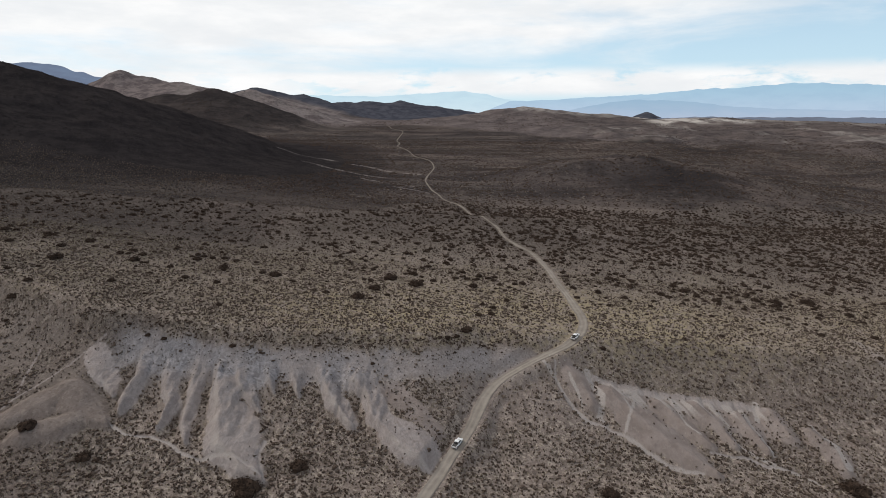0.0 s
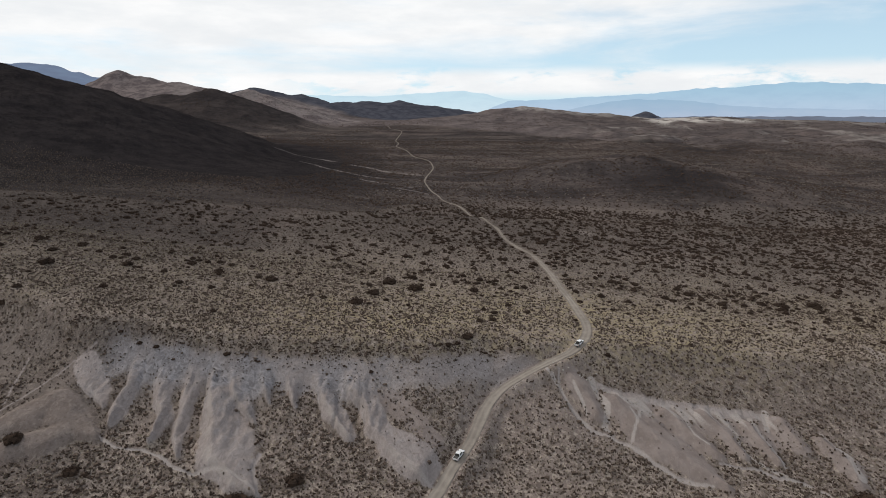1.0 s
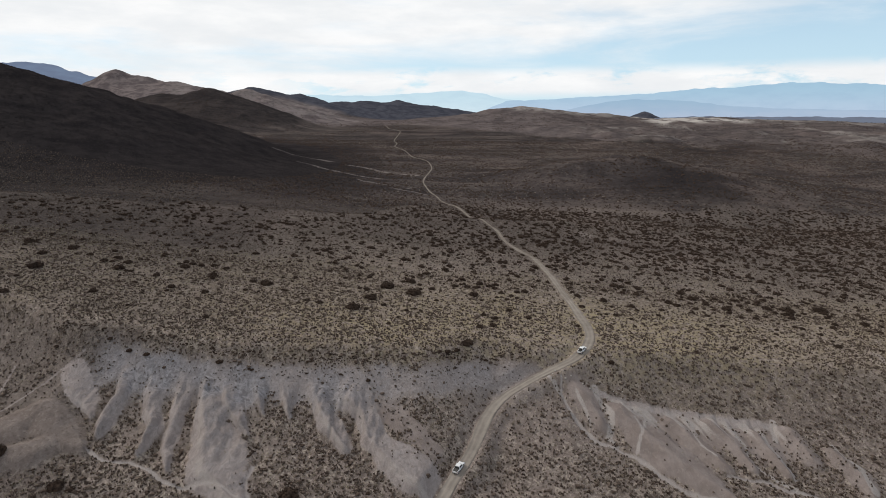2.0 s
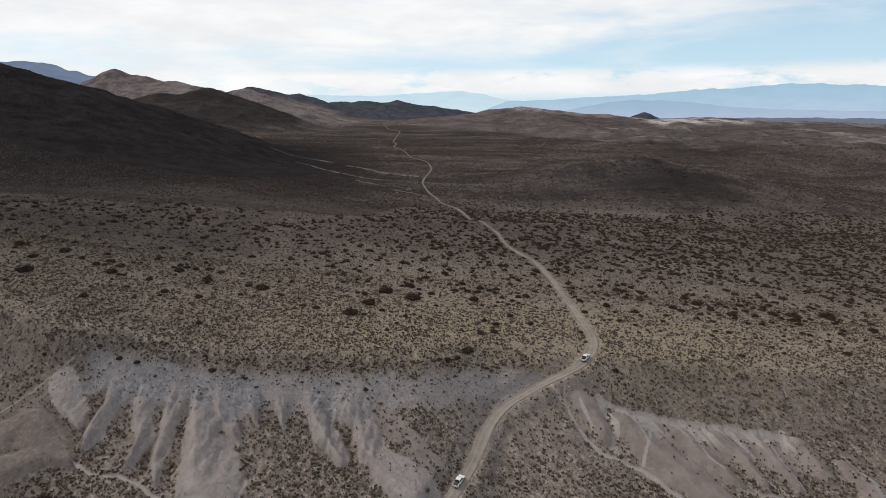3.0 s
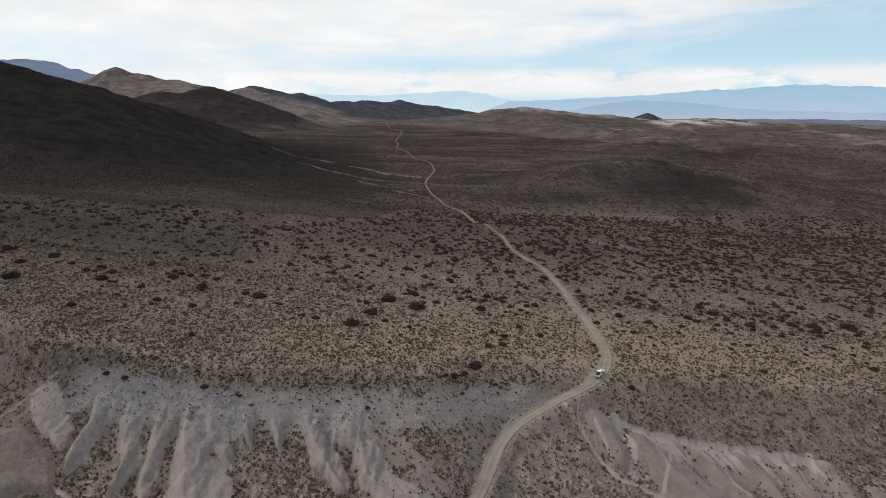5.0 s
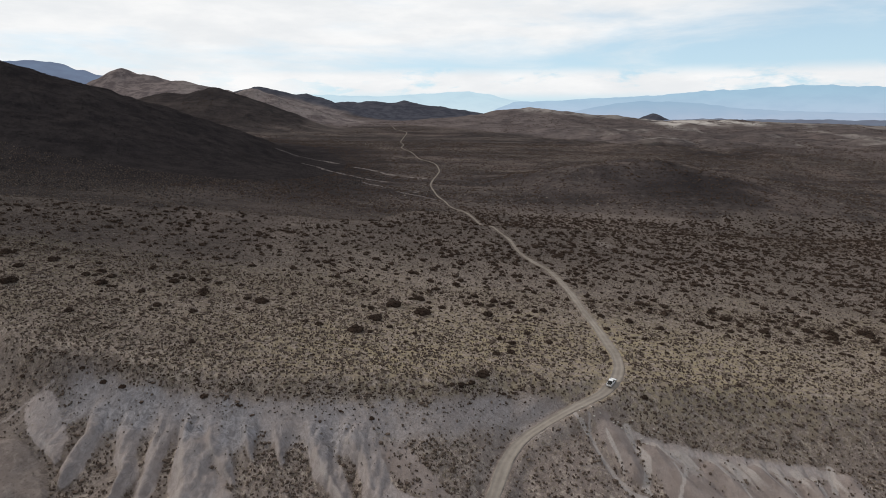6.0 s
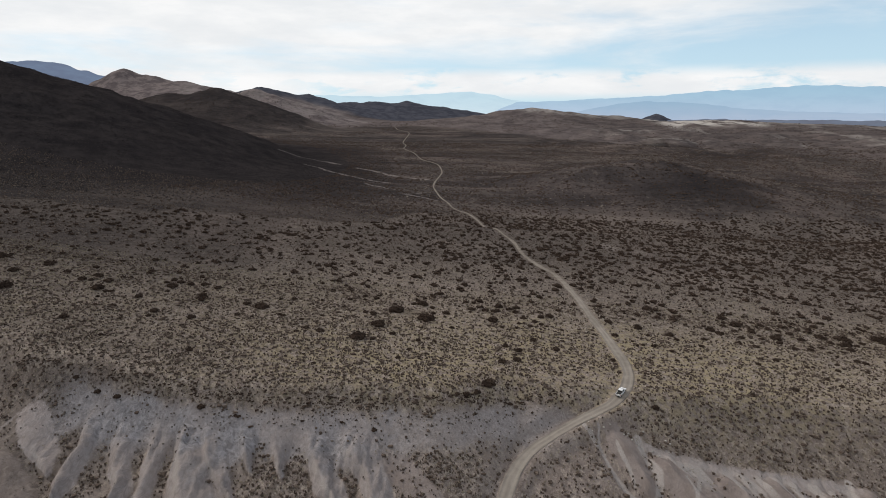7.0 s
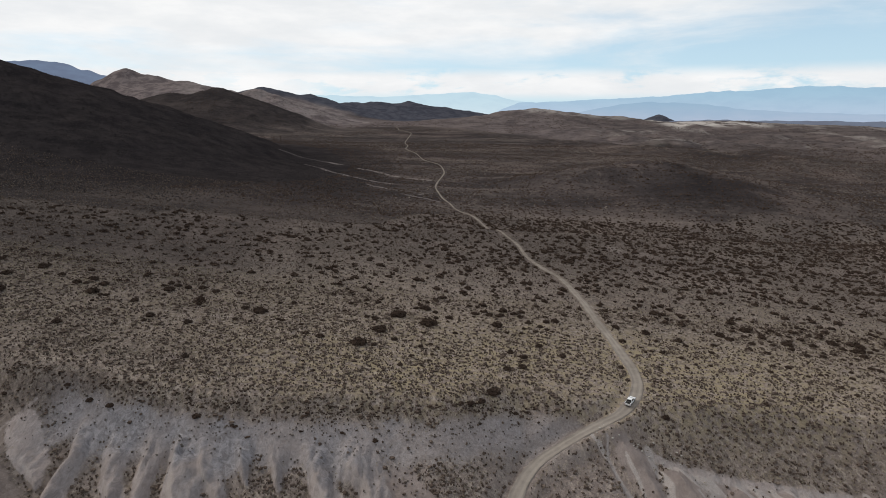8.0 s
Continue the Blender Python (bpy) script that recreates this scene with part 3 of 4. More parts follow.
    rough = np.maximum(0.06 * lip, 0.22 * shelf)
    rough = np.maximum(rough, 0.42 * (1 - step(-112, -94, nx)) * (1 - step(222, 236, ny)))
    gravel = np.maximum(gravel, 0.6 * face * step(-0.1, 0.3, fractal(nx, ny, 10, 3, 47)))
    clay = np.maximum(clay, 0.46 * step(-0.5, 0.8, spine(wx, wy, GREY) + 1.3 * ragged))
    # dusty only lightens tone: the east flat, then the shaded slope beside the track
    dusty = step(0, 40, nx) * (1 - step(140, 210, nx)) * step(-100, -55, ns) * (1 - step(2, 8, ns))
    dusty = np.maximum(dusty, step(-2, 12, nx) * (1 - step(46, 60, nx)) * step(-2, 4, ns) * (1 - step(50, 70, ns)))
    clay = np.maximum(clay, 0.19 * dusty)
    silt = np.maximum(silt, 0.45 * band * step(-0.2, 0.25, fractal(nx, ny * 0.4, 3.2, 3, 54)))
    zones["clay"][near], zones["gravel"][near], zones["silt"][near] = clay, gravel, silt
    zones["crust"][near] = np.maximum(crust, 0.9 * step(14, 30, ns) * face_west * step(0.2, 0.6, clay))
    # paler crust colour put in to offset shade on the slope right of the track
    low_side = 0.34 * step(-2, 12, nx) * step(-2, 4, ns) * (1 - step(28, 44, ns)) * (1 - 0.6 * step(56, 66, nx))
    zones["crust"][near] = np.maximum(zones["crust"][near], low_side)
    zones["ash"][near] = (1 - 0.3 * step(-34, -14, nx)) * apron * step(-0.9, 0.3, fractal(nx, ny, 12, 3, 53))
    coarse = np.zeros(x.shape)
    coarse[near] = rough
    z[near] = z_near + 0.16 * fractal(nx, ny, 3.0, 3, 61) + 0.30 * clay * fractal(nx, ny, 1.3, 3, 63)
    # hummocks on the flat
    z = z + 0.3 * fractal(x, y, 9, 3, 62) * step(-4, 4, -s) * (1 - step(560, 900, y))
    # the cut of the track into the slope
    d, road_z = road_near(x, y)
    ease = 1 - step(2.4, 7.5, d)
    z = z * (1 - ease) + (road_z - 0.04) * ease
    zones["clay"] *= 1 - step(0.2, 0.9, 1 - step(2.2, 3.6, d))
    # zones by distance
    wave = 26 * fractal(x, y, 120, 4, 71)
    along = y - 0.28 * x
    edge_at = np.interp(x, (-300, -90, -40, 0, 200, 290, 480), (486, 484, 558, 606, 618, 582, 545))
    # cloud shadow beyond the plateau edge put into the colour, with its scrub
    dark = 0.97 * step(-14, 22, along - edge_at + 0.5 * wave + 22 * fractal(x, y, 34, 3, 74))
    # further terms darken the flat with distance and towards the left
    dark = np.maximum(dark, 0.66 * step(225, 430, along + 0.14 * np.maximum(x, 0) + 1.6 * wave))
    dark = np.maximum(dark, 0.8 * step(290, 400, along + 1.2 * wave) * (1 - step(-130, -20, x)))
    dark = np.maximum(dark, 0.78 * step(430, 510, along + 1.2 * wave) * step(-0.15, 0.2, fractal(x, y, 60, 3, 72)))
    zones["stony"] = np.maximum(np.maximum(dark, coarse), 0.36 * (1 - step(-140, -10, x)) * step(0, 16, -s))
    fleck = step(330, 380, along) * (1 - step(500, 530, along)) * step(0.22, 0.45, fractal(x, y * 0.7, 26, 4, 86)) * step(-0.1, 0.2, fractal(x, y, 90, 2, 87))
    zones["clay"] = np.maximum(zones["clay"], 0.30 * fleck * step(-60, 20, x))
    # left hill and the floor below it coloured as if under cloud
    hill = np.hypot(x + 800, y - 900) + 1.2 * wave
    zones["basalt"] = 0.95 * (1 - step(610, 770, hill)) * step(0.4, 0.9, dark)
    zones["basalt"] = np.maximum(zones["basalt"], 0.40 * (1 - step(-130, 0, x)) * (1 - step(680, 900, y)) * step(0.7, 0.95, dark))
    # the farther dark hill gets a painted cloud shadow as well
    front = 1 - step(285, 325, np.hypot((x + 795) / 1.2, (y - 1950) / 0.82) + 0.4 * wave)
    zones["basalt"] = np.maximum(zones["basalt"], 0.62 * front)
    zones["basalt"] = np.maximum(zones["basalt"], 0.3 * step(2560, 2700, y) * step(700, 900, x))
    zones["basalt"] = np.maximum(zones["basalt"], 0.55 * step(3150, 3300, y) * (1 - step(150, 300, x)))
    # hills that take the painted haze tint
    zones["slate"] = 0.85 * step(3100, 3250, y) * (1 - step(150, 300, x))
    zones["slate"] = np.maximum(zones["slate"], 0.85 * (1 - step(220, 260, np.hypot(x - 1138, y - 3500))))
    zones["straw"] = step(-10, 15, -s) * (1 - dark) * (0.4 + 0.6 * step(-0.3, 0.3, fractal(x, y, 40, 3, 73)))
    zones["straw"] = zones["straw"] + 1.0 * (1 - step(14, 60, np.hypot((x - 52) / 2.6, y - 262) + 0.4 * wave)) * (1 - dark)
    foot_y = np.interp(x, (-600, -468, -329, -149, 47, 210, 351, 455, 650, 749, 1200), (1850, 1950, 2112, 2226, 2097, 1873, 1736, 1560, 1378, 1180, 950))
    tan = step(-50, 70, y - foot_y + 1.5 * wave) * (1 - step(3000, 3200, y)) * (1 - 0.45 * step(300, 600, x))
    west = step(2450, 2600, y) * (1 - step(3150, 3300, y)) * (1 - step(-560, -450, x))
    sandy = 1 - step(330, 420, np.hypot((x + 740) / 1.2, y - 2470) + wave)
    west = np.maximum(west, sandy) * (1 - front)
    tan = tan * (1 - front)
    # the knoll's lit west flank, put in as a tan patch
    tan = np.maximum(tan, 0.22 * (1 - step(40, 110, np.hypot((x - 170) / 1.3, y - 830) + wave)))
    # the shade on its east side, put in as dark ground colour
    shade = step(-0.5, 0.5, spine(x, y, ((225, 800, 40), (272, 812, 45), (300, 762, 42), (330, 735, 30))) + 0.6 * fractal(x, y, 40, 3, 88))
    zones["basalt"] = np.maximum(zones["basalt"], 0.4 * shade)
    # dark rocks on its crest, running into painted shade on the east face
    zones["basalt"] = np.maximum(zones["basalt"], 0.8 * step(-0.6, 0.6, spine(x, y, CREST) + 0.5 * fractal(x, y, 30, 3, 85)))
    zones["tan"] = np.clip(np.maximum(0.6 * tan * (1 - step(2420, 2560, y) * step(600, 900, x)), west), 0, 1)
    ridge = step(2230, 2330, y) * (1 - step(2600, 2750, y))
    # pale bare ridge; the 0.36 strip paints a sunlit slope
    zones["pale"] = ridge * step(740, 840, x) * (1 - step(1080, 1200, x)) + 0.36 * ridge * step(1080, 1200, x) * (1 - step(1700, 1900, x))
    zones["pale"] = zones["pale"] + 0.5 * step(2450, 2500, y) * (1 - step(2700, 2800, y)) * step(240, 330, x) * (1 - step(600, 800, x))
    zones["pale"] = zones["pale"] + 0.3 * step(1500, 1800, y + 0.3 * x) * (1 - step(2200, 2350, y)) * step(350, 600, x) * step(0.12, 0.3, fractal(x, y * 0.6, 90, 4, 84))
    zones["pale"] = zones["pale"] + 0.12 * west * step(-1250, -1100, x)
    farwash = np.full(x.shape, -9.0)
    for points in FAR_WASHES:
        farwash = np.maximum(farwash, spine(x + 5 * fractal(x, y, 40, 3, 81), y + 8 * fractal(x, y, 35, 3, 82), points))
    zones["clay"] = np.maximum(zones["clay"], 0.38 * step(-0.5, 0.6, farwash + 0.9 * fractal(x, y, 16, 3, 83)))
    return z, zones


def height(x, y):
    return land(np.atleast_1d(np.asarray(x, float)), np.atleast_1d(np.asarray(y, float)))[0]


def mesh_from(name, verts, faces, mat, smooth=True):
    """A mesh from numpy arrays; all faces have as many corners as faces is wide."""
    me = bpy.data.meshes.new(name)
    verts, faces = np.asarray(verts, np.float32), np.asarray(faces, np.int32)
    me.vertices.add(len(verts))
    me.vertices.foreach_set("co", verts.ravel())
    count, corners = faces.shape
    me.loops.add(count * corners)
    me.loops.foreach_set("vertex_index", faces.ravel())
    me.polygons.add(count)
    me.polygons.foreach_set("loop_start", np.arange(0, count * corners, corners, dtype=np.int32))
    me.polygons.foreach_set("loop_total", np.full(count, corners, np.int32))
    me.polygons.foreach_set("use_smooth", np.full(count, smooth))
    me.update(calc_edges=True)
    me.materials.append(mat)
    return me


def attribute(me, name, values):
    me.attributes.new(name, "FLOAT", "POINT").data.foreach_set("value", np.asarray(values, np.float32))


def grid_faces(rows, cols, closed=False):
    i, j = np.meshgrid(np.arange(rows - 1), np.arange(cols if closed else cols - 1), indexing="ij")
    a, b = i * cols + j, i * cols + (j + 1) % cols
    return np.stack([a, b, b + cols, a + cols], -1).reshape(-1, 4)


def build_ground():
    turn = np.radians(np.concatenate([np.arange(-180, -42, 6.0), np.arange(-42, 42.01, 0.15), np.arange(46, 179, 6.0)]))
    reach = np.concatenate([[1, 30, 60, 90, 110], np.arange(120, 310, 0.55), np.arange(310, 560, 1.4), 560 * 1.007 ** np.arange(0, 120), 1293 * 1.0125 ** np.arange(0, 106)])
    r, a = np.meshgrid(reach, turn, indexing="ij")
    x, y = (r * np.sin(a)).ravel(), (r * np.cos(a)).ravel()
    z, zones = land(x, y)
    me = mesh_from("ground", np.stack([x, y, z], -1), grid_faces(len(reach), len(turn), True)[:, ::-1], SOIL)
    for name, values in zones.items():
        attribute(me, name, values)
    return tagged(new("ground", me), "dry brown desert ground with pale clay badlands and hills painted in cloud shade", "ground", kind="structure")


def build_road():
    """A packed dirt track with two ruts, a low crown and loose berms."""
    way = np.gradient(LINE, axis=0)
    way /= np.hypot(way[:, 0], way[:, 1])[:, None]
    side = np.stack([way[:, 1], -way[:, 0]], -1)
    far = step(240, 500, LINE[:, 1])
    along = np.cumsum(np.r_[0, np.hypot(*np.diff(LINE, axis=0).T)])
    across = np.array([-1.15, -1.0, -0.85, -0.62, -0.45, -0.28, 0.0, 0.28, 0.45, 0.62, 0.85, 1.0, 1.15])
    lift = np.array([-0.14, 0.14, 0.05, 0.0, -0.03, 0.01, 0.07, 0.01, -0.03, 0.0, 0.05, 0.14, -0.14])
    worn = np.array([0, 0, 0.1, 0.7, 1, 0.6, 0.1, 0.6, 1, 0.7, 0.1, 0, 0])
    half = (1.78 + 0.38 * fractal(along, along * 0, 14, 3, 91) - 0.92 * far)
    verts, wear = [], []
    for k, u in enumerate(across):
        jitter = 0.2 * fractal(along, along * 0 + k, 3.0, 2, 92 + k)
        xy = LINE + side * (half * u + jitter)[:, None]
        z = LINE_Z + 0.05 + lift[k] * (1 + 0.6 * fractal(along, along * 0 + k, 5, 2, 95)) + 0.12 * far + 0.0009 * np.maximum(LINE[:, 1] - 560, 0)
        verts.append(np.column_stack([xy, z]))
        # rut wear, cut back with distance to paint shade on the far track
        wear.append((0.3 + 0.7 * worn[k]) * (0.7 + 0.5 * fractal(along, along * 0 + k, 20, 3, 97)) * (1 - 0.95 * far))
    verts = np.stack(verts, 1)
    rows, cols = verts.shape[:2]
    me = mesh_from("road", verts.reshape(-1, 3), grid_faces(rows, cols), DIRT)
    attribute(me, "wear", np.stack(wear, 1).ravel())
    return tagged(new("road", me), "pale winding dirt track with two worn ruts", "road", kind="structure")


build_ground()
build_road()


# ---------------------------------------------------------------- far ranges
def range_on_arc(name, label, low, high, crest, radius, foot, relief):
    """A mountain range on an arc round the plain. crest: azimuth in degrees and height of the ridge line."""
    az = np.arange(crest[0][0], crest[-1][0] + 0.01, 0.12)
    top = np.interp(az, [c[0] for c in crest], [c[1] for c in crest])
    top = foot + (top - foot) * (1 + 0.05 * fractal(az, az * 0, 1.3, 4, 111)) + 2.5 * fractal(az, az * 0, 0.7, 3, 113)
    rows, depth = 9, 380.0
    verts = []
    for k in range(rows):
        u = k / (rows - 1)
        r = radius + depth * u
        z = foot + (top - foot) * (u ** 0.8) + 14 * math.sin(math.pi * u) * fractal(az, az * 0 + k, 0.9, 4, 117)
        verts.append(np.column_stack([r * np.sin(np.radians(az)), r * np.cos(np.radians(az)), z]))
    verts.append(np.column_stack([(radius + depth + 60) * np.sin(np.radians(az)), (radius + depth + 60) * np.cos(np.radians(az)), top * 0 + foot]))
    verts = np.stack(verts, 0)
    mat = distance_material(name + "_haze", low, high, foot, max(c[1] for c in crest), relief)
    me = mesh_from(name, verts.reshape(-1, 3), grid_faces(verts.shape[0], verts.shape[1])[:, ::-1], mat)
    return tagged(new(name, me), label, "mountains", kind="structure")


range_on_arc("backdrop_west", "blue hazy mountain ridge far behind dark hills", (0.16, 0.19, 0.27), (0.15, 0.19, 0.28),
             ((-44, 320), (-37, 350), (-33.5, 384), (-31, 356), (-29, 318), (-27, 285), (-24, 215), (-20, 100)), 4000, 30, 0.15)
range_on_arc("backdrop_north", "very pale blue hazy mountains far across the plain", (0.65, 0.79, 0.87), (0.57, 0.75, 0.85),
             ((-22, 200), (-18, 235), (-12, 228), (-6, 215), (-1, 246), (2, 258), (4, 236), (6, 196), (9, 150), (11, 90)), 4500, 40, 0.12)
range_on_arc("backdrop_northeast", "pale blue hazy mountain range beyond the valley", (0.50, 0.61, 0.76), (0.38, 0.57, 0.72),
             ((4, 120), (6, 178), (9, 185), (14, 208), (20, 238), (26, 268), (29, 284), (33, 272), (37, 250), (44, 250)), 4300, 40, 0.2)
range_on_arc("backdrop_plain", "dark blue-grey plain far beyond the ridge, haze painted into its glow", (0.09, 0.09, 0.115), (0.15, 0.165, 0.215),
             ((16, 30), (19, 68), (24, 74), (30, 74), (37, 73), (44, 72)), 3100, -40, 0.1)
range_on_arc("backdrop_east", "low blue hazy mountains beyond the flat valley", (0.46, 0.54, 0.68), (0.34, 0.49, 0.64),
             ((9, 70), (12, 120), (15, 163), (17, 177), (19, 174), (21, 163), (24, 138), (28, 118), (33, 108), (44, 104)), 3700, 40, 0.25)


# ---------------------------------------------------------------- plants
rng = np.random.default_rng(7)


def lump(seed, rings, sides, ragged):
    """A ragged low dome, one unit across, that stands on z = 0."""
    g = np.random.default_rng(seed)
    verts, faces = [], []
    for i in range(rings):
        u = i / rings
        r, z = 0.5 * math.cos(u * 1.45) ** 0.8, 0.5 * math.sin(u * 1.5)
        for j in range(sides):
            a = 2 * math.pi * (j + 0.5 * (i % 2)) / sides
            k = 1 + ragged * g.uniform(-1, 1)
            verts.append((r * k * math.cos(a), r * k * math.sin(a), z * (1 + ragged * g.uniform(-0.7, 0.9)) - (0.06 if i == 0 else 0)))
    verts.append((0.06 * g.uniform(-1, 1), 0.06 * g.uniform(-1, 1), 0.5 * (1 + 0.4 * g.uniform(-1, 1))))
    for i in range(rings - 1):
        for j in range(sides):
            a, b = i * sides + j, i * sides + (j + 1) % sides
            faces += [(a, b, b + sides), (a, b + sides, a + sides)]
    for j in range(sides):
        faces.append(((rings - 1) * sides + j, (rings - 1) * sides + (j + 1) % sides, rings * sides))
    return np.array(verts), np.array(faces)


def spray(seed, count, size, low=0.05):
    """Loose blades and leaf clumps standing out of a dome, one unit across."""
    g = np.random.default_rng(seed)
    verts, faces = [], []
    for k in range(count):
        a, e = g.uniform(0, 2 * math.pi), math.asin(g.uniform(0.05, 1))
        r = 0.5 * g.uniform(0.55, 1.08)
        c = np.array([r * math.cos(a) * math.cos(e), r * math.sin(a) * math.cos(e), low + 0.95 * r * math.sin(e)])
        p, q = g.normal(size=3), g.normal(size=3)
        p, q = size * p / np.linalg.norm(p), size * q / np.linalg.norm(q)
        verts += [c, c + p, c + q]
        faces.append((3 * k, 3 * k + 1, 3 * k + 2))
    return np.array(verts), np.array(faces)


def joined(*parts_given):
    verts, faces, start = [], [], 0
    for v, f in parts_given:
        verts.append(v)
        faces.append(f + start)
        start += len(v)
    return np.concatenate(verts), np.concatenate(faces)


def scatter(name, label, category, forms, x, y, wide, tall, mat, sink=0.03):
    """Many small plants joined into one mesh."""
    z = height(x, y)
    kind, spin = rng.integers(0, len(forms), len(x)), rng.uniform(0, 2 * math.pi, len(x))
    all_v, all_f, start = [], [], 0
    for k, (v, f) in enumerate(forms):
        pick = np.nonzero(kind == k)[0]
        c, s = np.cos(spin[pick])[:, None], np.sin(spin[pick])[:, None]
        w, t = wide[pick][:, None], tall[pick][:, None]
        vx, vy = v[None, :, 0] * w, v[None, :, 1] * w * 0.9
        out = np.stack([x[pick][:, None] + vx * c - vy * s, y[pick][:, None] + vx * s + vy * c, z[pick][:, None] + v[None, :, 2] * t * 2 - sink], -1)
        all_v.append(out.reshape(-1, 3))
        all_f.append((f[None] + (np.arange(len(pick)) * len(v))[:, None, None] + start).reshape(-1, 3))
        start += len(pick) * len(v)
    me = mesh_from(name, np.concatenate(all_v), np.concatenate(all_f), mat, False)
    return tagged(new(name, me), label, category, kind="stuff")


def sown(count, low, high, width=0.76):
    """Random places in the wedge of ground ahead, even by area."""
    y = np.sqrt(rng.uniform(low ** 2, high ** 2, count))
    return rng.uniform(-width, width, count) * (y + 10), y


def kept(x, y, bare=0.02):
    """Plants keep off the track and mostly off bare clay and gravel."""
    d, _ = road_near(x, y)
    _, zones = land(x, y)
    cover = 1 - (1 - bare) * np.clip(zones["clay"] * 1.7, 0, 1)
    cover *= (1 - 0.86 * zones["gravel"]) * (1 - 0.985 * np.clip(1.3 * zones["crust"], 0, 1))
    cover *= 0.55 + 0.9 * np.clip(0.5 + fractal(x, y, 22, 3, 131), 0, 1)
    cover *= 1 - zones["bald"]
    ok = (d > 2.9) & (rng.uniform(size=len(x)) < cover)
    return x[ok], y[ok]


def bush_form(k, lobes=6, rings=3, sides=7, twigs=95, twig=0.12):
    """Several ragged lobes grown together, with loose twigs all over."""
    g = np.random.default_rng(500 + k)
    pieces = []
    for i in range(lobes):
        v, f = lump(k * 9 + i + 200, rings, sides, 0.25)
        v, f = joined((v * 0.82, f), spray(k * 9 + i + 300, twigs, twig))
        size = g.uniform(0.42, 0.62) if i else 0.7
        a, r = 6.7 / lobes * i + g.uniform(-0.4, 0.4), 0.27 * (i > 0)
        pieces.append((v * np.array([size, size, size * g.uniform(0.75, 1.1)]) + np.array([r * math.cos(a), r * math.sin(a), 0]), f))
    return joined(*pieces)


SCRUB_FORMS = [joined(lump(k, 2, 4, 0.3), spray(k + 40, 4, 0.3)) for k in range(6)]
GRASS_FORMS = [spray(k + 80, 5, 0.55, 0.0) for k in range(5)]
BUSH_FORMS = [bush_form(k) for k in range(6)]
LIGHT_FORMS = [bush_form(k, 3, 2, 5, 7, 0.26) for k in range(10, 18)]
FAR_FORMS = [lump(k + 20, 2, 4, 0.35) for k in range(5)]
TINY_FORMS = [lump(k + 30, 1, 5, 0.35) for k in range(6)]

x, y = kept(*sown(70000, 138, 330))
thin = rng.uniform(size=len(x)) < 1 - 0.6 * step(200, 320, y)
x, y = x[thin], y[thin]
scatter("scrub", "low brown desert scrub scattered over dry soil", "scrub", SCRUB_FORMS, x, y,
        rng.lognormal(-0.55, 0.5, len(x)).clip(0.26, 2.0) * (1 + 0.3 * step(220, 330, y)), rng.uniform(0.32, 0.68, len(x)), SCRUB)
x, y = kept(*sown(34000, 320, 640))
scatter("scrub", "low brown desert scrub on the open flat", "scrub", FAR_FORMS, x, y,
        rng.lognormal(-0.25, 0.45, len(x)).clip(0.4, 2.2), rng.uniform(0.4, 0.85, len(x)), SCRUB)
x, y = kept(*sown(68000, 138, 340), bare=0.02)
scatter("dry_grass", "straw-coloured dry grass tufts between the scrub", "grass", GRASS_FORMS, x, y,
        rng.uniform(0.35, 0.8, len(x)), rng.uniform(0.16, 0.3, len(x)), GRASS)
x, y = kept(*sown(52000, 560, 1500))
open_floor = np.hypot(x + 800, y - 900) > 650
x, y = x[open_floor], y[open_floor]
scatter("scrub", "dark dense scrub over the valley floor painted in cloud shade", "scrub", TINY_FORMS, x, y,
        rng.lognormal(0.95, 0.4, len(x)).clip(1.2, 5.5), rng.uniform(0.45, 1.0, len(x)), BUSH)
x, y = kept(*sown(22000, 540, 1500))
open_floor = (np.hypot(x + 800, y - 900) > 760) & (np.hypot((x - 278) / 1.6, y - 775) > 75)
x, y = x[open_floor], y[open_floor]
scatter("dry_grass", "dull straw-coloured tussocks on the dark valley floor", "grass", TINY_FORMS, x, y,
        rng.lognormal(0.35, 0.4, len(x)).clip(0.8, 3), rng.uniform(0.4, 0.85, len(x)), PALE_GRASS)

x, y = kept(*sown(60000, 500, 1150))
on_hill = np.hypot(x + 800, y - 900) < 720
x, y = x[on_hill], y[on_hill]
scatter("scrub", "sparse low scrub over the hill painted in cloud shade", "scrub", TINY_FORMS, x, y,
        rng.lognormal(0.45, 0.4, len(x)).clip(0.7, 3.4), rng.uniform(0.3, 0.7, len(x)), SHADED_SCRUB)
x, y = kept(*sown(26000, 1400, 2450))
gully = np.abs(fractal(x, y, 170, 4, 10)) + 0.10 * rng.normal(size=len(x)) < 0.10
x, y = x[gully], y[gully]
scatter("scrub", "dark scrub dotted over the distant valley slopes", "scrub", TINY_FORMS, x, y,
        rng.lognormal(1.25, 0.35, len(x)).clip(2, 7), rng.uniform(0.9, 1.7, len(x)), BUSH)

